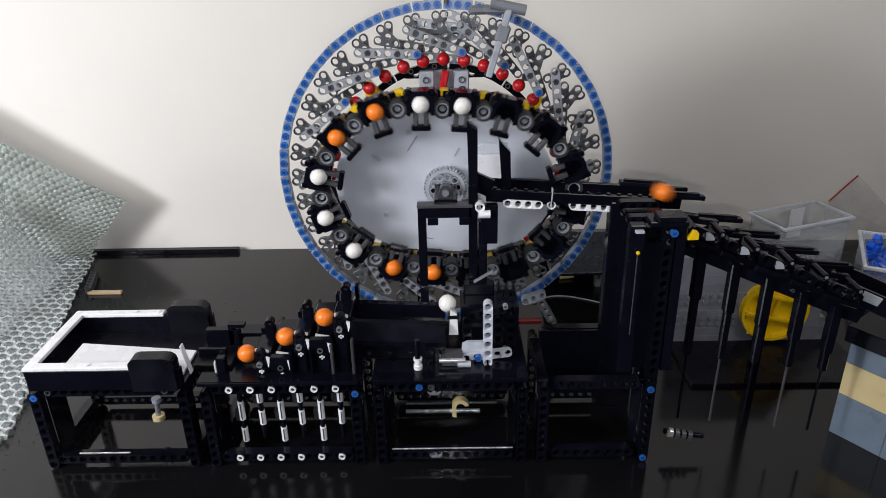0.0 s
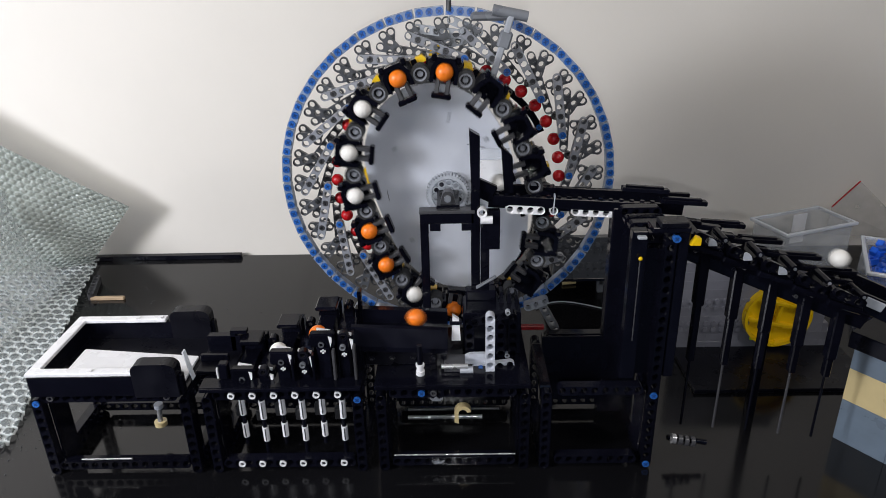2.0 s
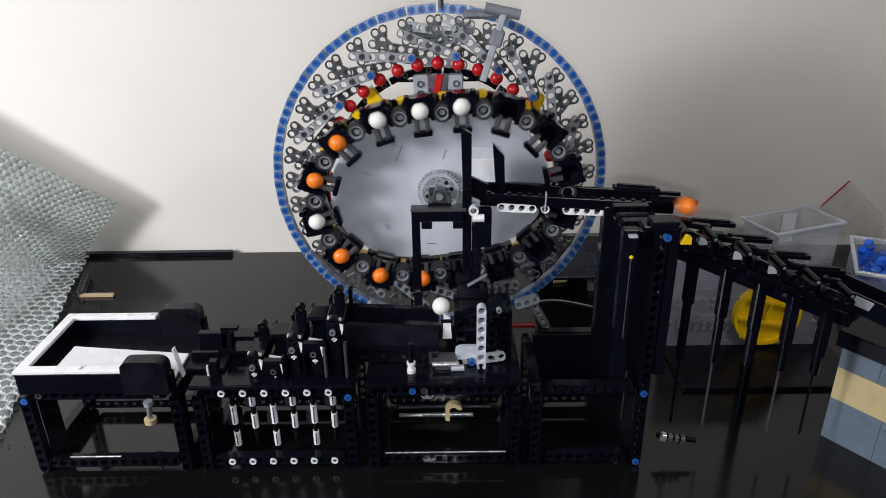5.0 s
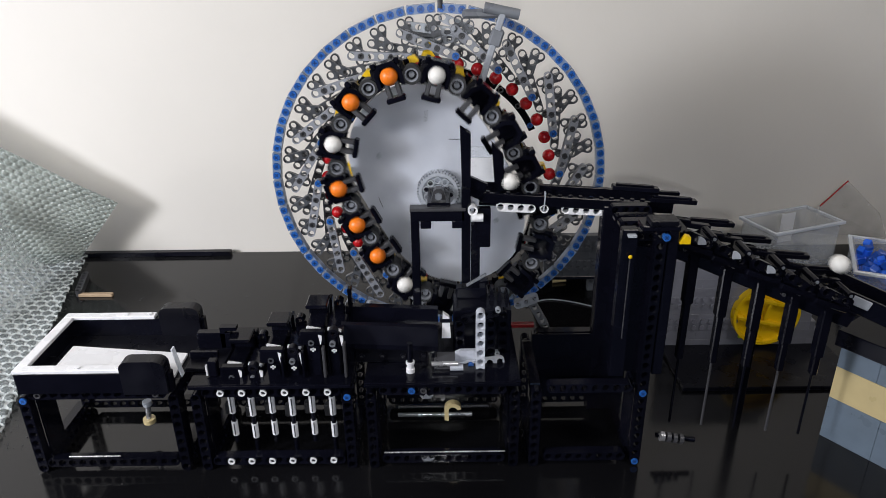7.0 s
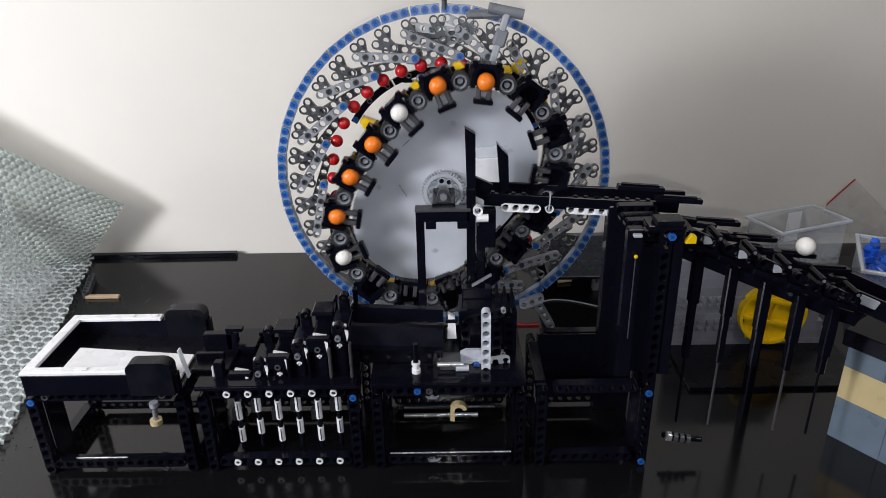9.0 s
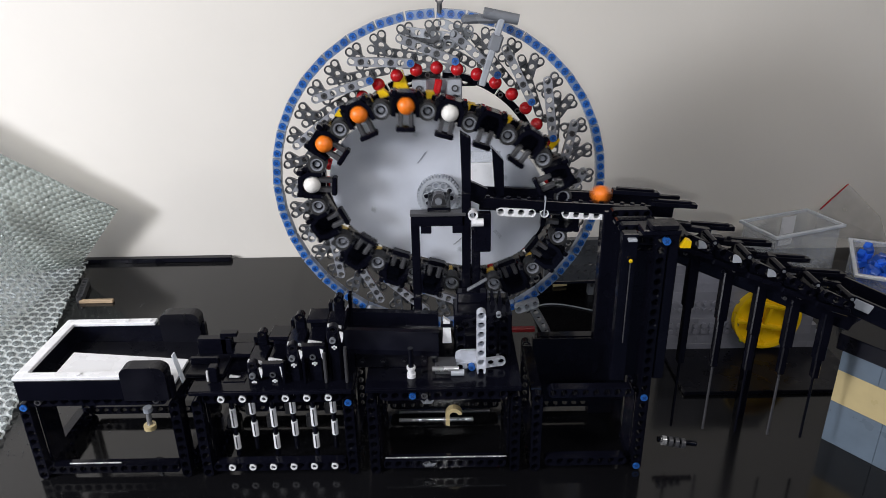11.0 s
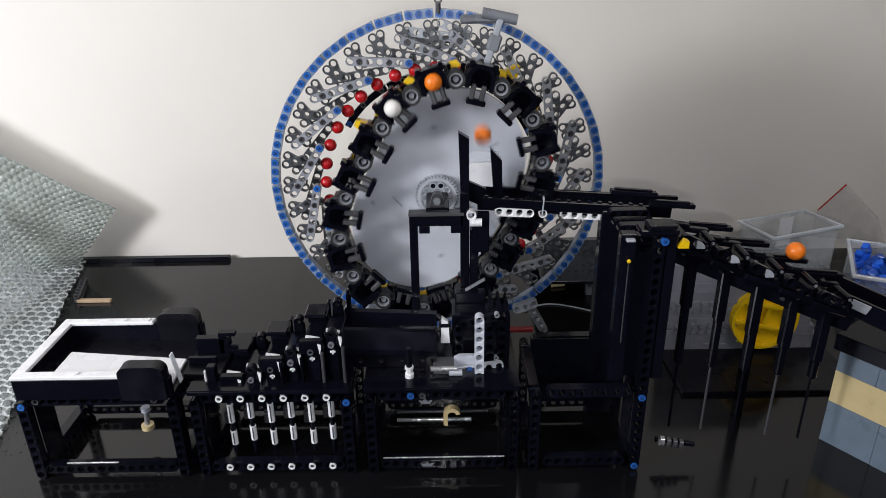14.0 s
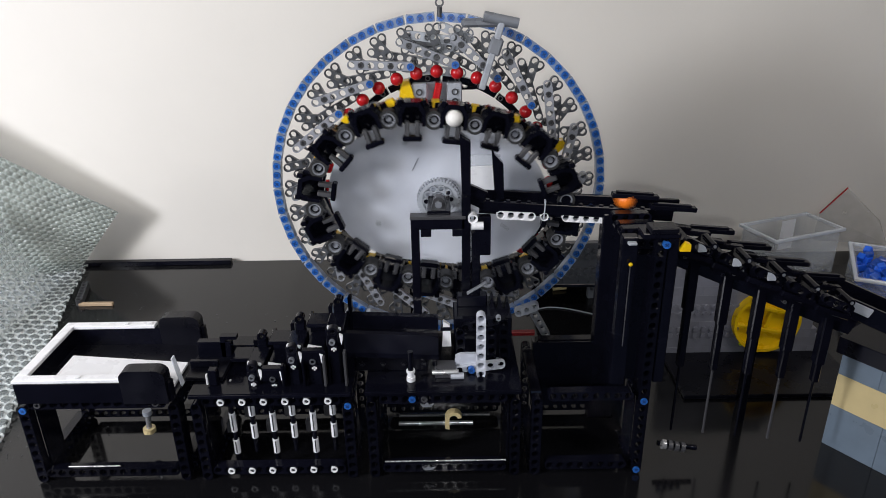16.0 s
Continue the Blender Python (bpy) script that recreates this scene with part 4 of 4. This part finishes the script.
cable([(408, 258, 1), (419, 269, 1), (430, 275, 1), (446, 274, 1), (468, 265, 1), (493, 250, 1), (506, 240, 1)], 0.8)
tagged(part("tan_pin", cyl(B(), (446, 318, 2.6), (462, 319, 2.6), 2.5, 12, 1.6), TAN), "small tan pin lying on the black table", "pin")
lug = B()
box(lug, 483, 490, 296, 304, 0, 12, 0.8)
tube(lug, (486.5, 294, 14), (486.5, 306, 14), 4.2, 2.4, 14)
tagged(part("grey_connector", lug, GREY), "small grey connector standing on the table", "connector")


def zip_bag():
    bag = thing("zip_bag", T(0, 0, 0), "clear plastic bag with a red zip leaning on the wall", "bag")
    bm = B()
    vs = [bm.verts.new(c) for c in ((798, 412, 20), (900, 416, 10), (884, 418, 44), (832, 417, 90), (800, 412, 58))]
    bm.faces.new(vs)
    part("sheet", bm, BAG, bag)
    part("zip", cyl(B(), (800, 411, 58), (832, 416, 90), 0.9, 8), RED, bag, "red zip strip")
    return bag


zip_bag()


def dust():
    """Fine crumbs and dust flecks on the lacquer."""
    rng = random.Random(11)
    bm = B()
    for k in range(320):
        if k % 2:
            x, y = rng.gauss(-60, 26), rng.gauss(60, 45)
        else:
            x, y = rng.uniform(-150, 220), rng.uniform(250, 330)
        r = rng.uniform(0.25, 0.9)
        bmesh.ops.create_icosphere(bm, subdivisions=1, radius=r, matrix=Matrix.Translation((x, y, r * 0.4)) @ Matrix.Diagonal((1, rng.uniform(0.5, 1.4), 0.4, 1)))
    return tagged(part("dust", bm, CHARCOAL), "fine dust and crumbs on the black tabletop", "dust", kind="stuff")


dust()

# ---- balls ----
BALL_COLOURS = "OWWOOWWWOOWOOOW"          # in the order in which they drop from the top of the oval


def game_ball(kind):
    white = kind == "W"
    bm = B()
    ball(bm, (0, 0, 0), 6.9, 28)
    ob = part("ball", bm, BALL_WHITE if white else ORANGE)
    return tagged(ob, "small white plastic ball in the machine" if white else "small orange plastic ball in the machine", "ball", "balls in the machine")


BALLS = [game_ball(k) for k in BALL_COLOURS]

# ---- what moves ----
TURN = 146.08                              # degrees a second of the oval cam
BEAT = 1.2352                             # one carrier passes in each half turn
R0, SWELL, BUNCH = 87.0, 16.1, 0.061


def phase(t):
    return radians(-3.8 + TURN * t)


def chain_pose(index, t, out=0.0):
    """The pose on the oval chain at carrier number index; z points outward."""
    phi = phase(t)
    s = radians(12.4 + 22.5 * index) - phi / 8
    th = s - BUNCH * math.sin(2 * (s - phi))
    r = R0 + SWELL * math.cos(2 * (th - phi))
    slope = math.atan2(-2 * SWELL * math.sin(2 * (th - phi)), r)
    normal = th - slope
    x, z = AX + 1.2 + r * math.cos(th) + out * math.cos(normal), AZ + 1.9 + r * math.sin(th) + out * math.sin(normal)
    return T(x, BALL_Y, z, 0, 90 - math.degrees(normal), 0)


# the way from the top of the oval down the chute and out: seconds since the drop, x, y, z
FALL = [(0.04, 347, 95, 254), (0.08, 350, 94, 239), (0.14, 350, 94, 228), (0.25, 347, 92, 221), (0.35, 346, 92, 211), (0.42, 354, 91, 206), (0.48, 370, 88, 206), (0.60, 391, 88, 204),
        (0.70, 422, 88, 200), (0.80, 448, 84, 199), (0.90, 482, 64, 200), (1.04, 533, 43, 186), (1.14, 566, 40, 173), (1.24, 580, 40, 168), (1.44, 574, 40, 169),
        (1.53, 582, 38, 169), (1.63, 595, 34, 164), (1.70, 605, 30, 160), (1.80, 621, 25, 149), (1.88, 635, 22, 141), (2.1, 715, 6, 106), (2.4, 800, -10, 74), (2.55, 835, -18, 30), (2.65, 850, -22, 7)]
# the way up the steps to the lift: seconds since it reached the top step, x, y, z
STEP_SPOTS = [(159.0, 91.0), (190.4, 105.5), (221.2, 121.8)]
CLIMB = [(-6.0, 124, 25, 72), (-4.3, 128, 24, 74), (-3.6, 146, 23, 84)]
for n, (sx, sz) in enumerate(STEP_SPOTS[:2]):
    for share, dx, dz in ((0.0, 0, 0), (0.065, 8, -1.5), (0.24, 13, -1.5), (0.49, 21, 6), (0.81, 27, 8)):
        CLIMB.append((-2.82 + BEAT * (n + share), sx + dx, 22, sz + dz))
CLIMB += [(-0.35, 221.2, 22, 121.8), (-0.27, 228, 22, 120.5), (-0.05, 233, 24, 121), (0.19, 242, 38, 119), (0.26, 252.5, 42, 117),
          (0.35, 271, 42, 115.5), (0.46, 298, 42, 113), (0.56, 314, 42, 109), (0.66, 314, 42, 109), (0.78, 313, 44, 116), (0.9, 313, 44, 120.5),
          (1.08, 313, 46, 120.5), (1.22, 313, 64, 115), (1.32, 312, 80, 108)]
FIRST_DROP = 0.35


def spline(rows_, t):
    if t <= rows_[0][0]:
        return Vector(rows_[0][1:])
    for a, b in zip(rows_, rows_[1:]):
        if t <= b[0]:
            return Vector(a[1:]).lerp(Vector(b[1:]), (t - a[0]) / (b[0] - a[0]))
    return Vector(rows_[-1][1:])


def ball_place(k, t):
    """Where ball number k, counted by its drop, is at t."""
    drop = FIRST_DROP + BEAT * k
    index = 3 + k                          # its carrier
    if t >= drop:
        age = t - drop
        start = chain_pose(index, drop).translation / MM
        rest = (3.2, 880 + 16 * (k % 4), -80 + 16 * (k // 4), 6.9)
        return spline([(0.0, *start), *FALL, rest], age)
    ride = drop - 8.85 * BEAT
    if t >= ride:
        return chain_pose(index, t).translation / MM
    end = chain_pose(index, ride).translation / MM
    return spline([*CLIMB, (1.42, *end)], t - ride + 1.42)


def motions():
    ticks = [i / 10 for i in range(161)]
    walk(CAM_PLATE, [(t, T(AX, 0, AZ, 0, -math.degrees(phase(t)), 0)) for t in ticks])
    for i, c in enumerate(CARRIERS):
        walk(c, [(t, chain_pose(i, t)) for t in ticks])
    for i, f in enumerate(FINS):
        walk(f, [(t, chain_pose(1.2 + 4 * i, t, -1)) for t in ticks])
    for k, b in enumerate(BALLS):
        rows_ = []
        for t in ticks:
            p = ball_place(k - 1, t)
            rows_.append((t, T(*p)))
        walk(b, rows_)
    for i, st in enumerate(STEPS):
        x = 156.5 + 15.6 * i
        walk(st, [(t, T(x, 0, 5.5 * math.sin(2 * math.pi * t / BEAT + (0 if i % 2 else math.pi) + 1.2))) for t in ticks])
    walk(CRANK, [(t, T(0, 0, 3.0 * math.cos(2 * math.pi * t / BEAT))) for t in ticks])


motions()
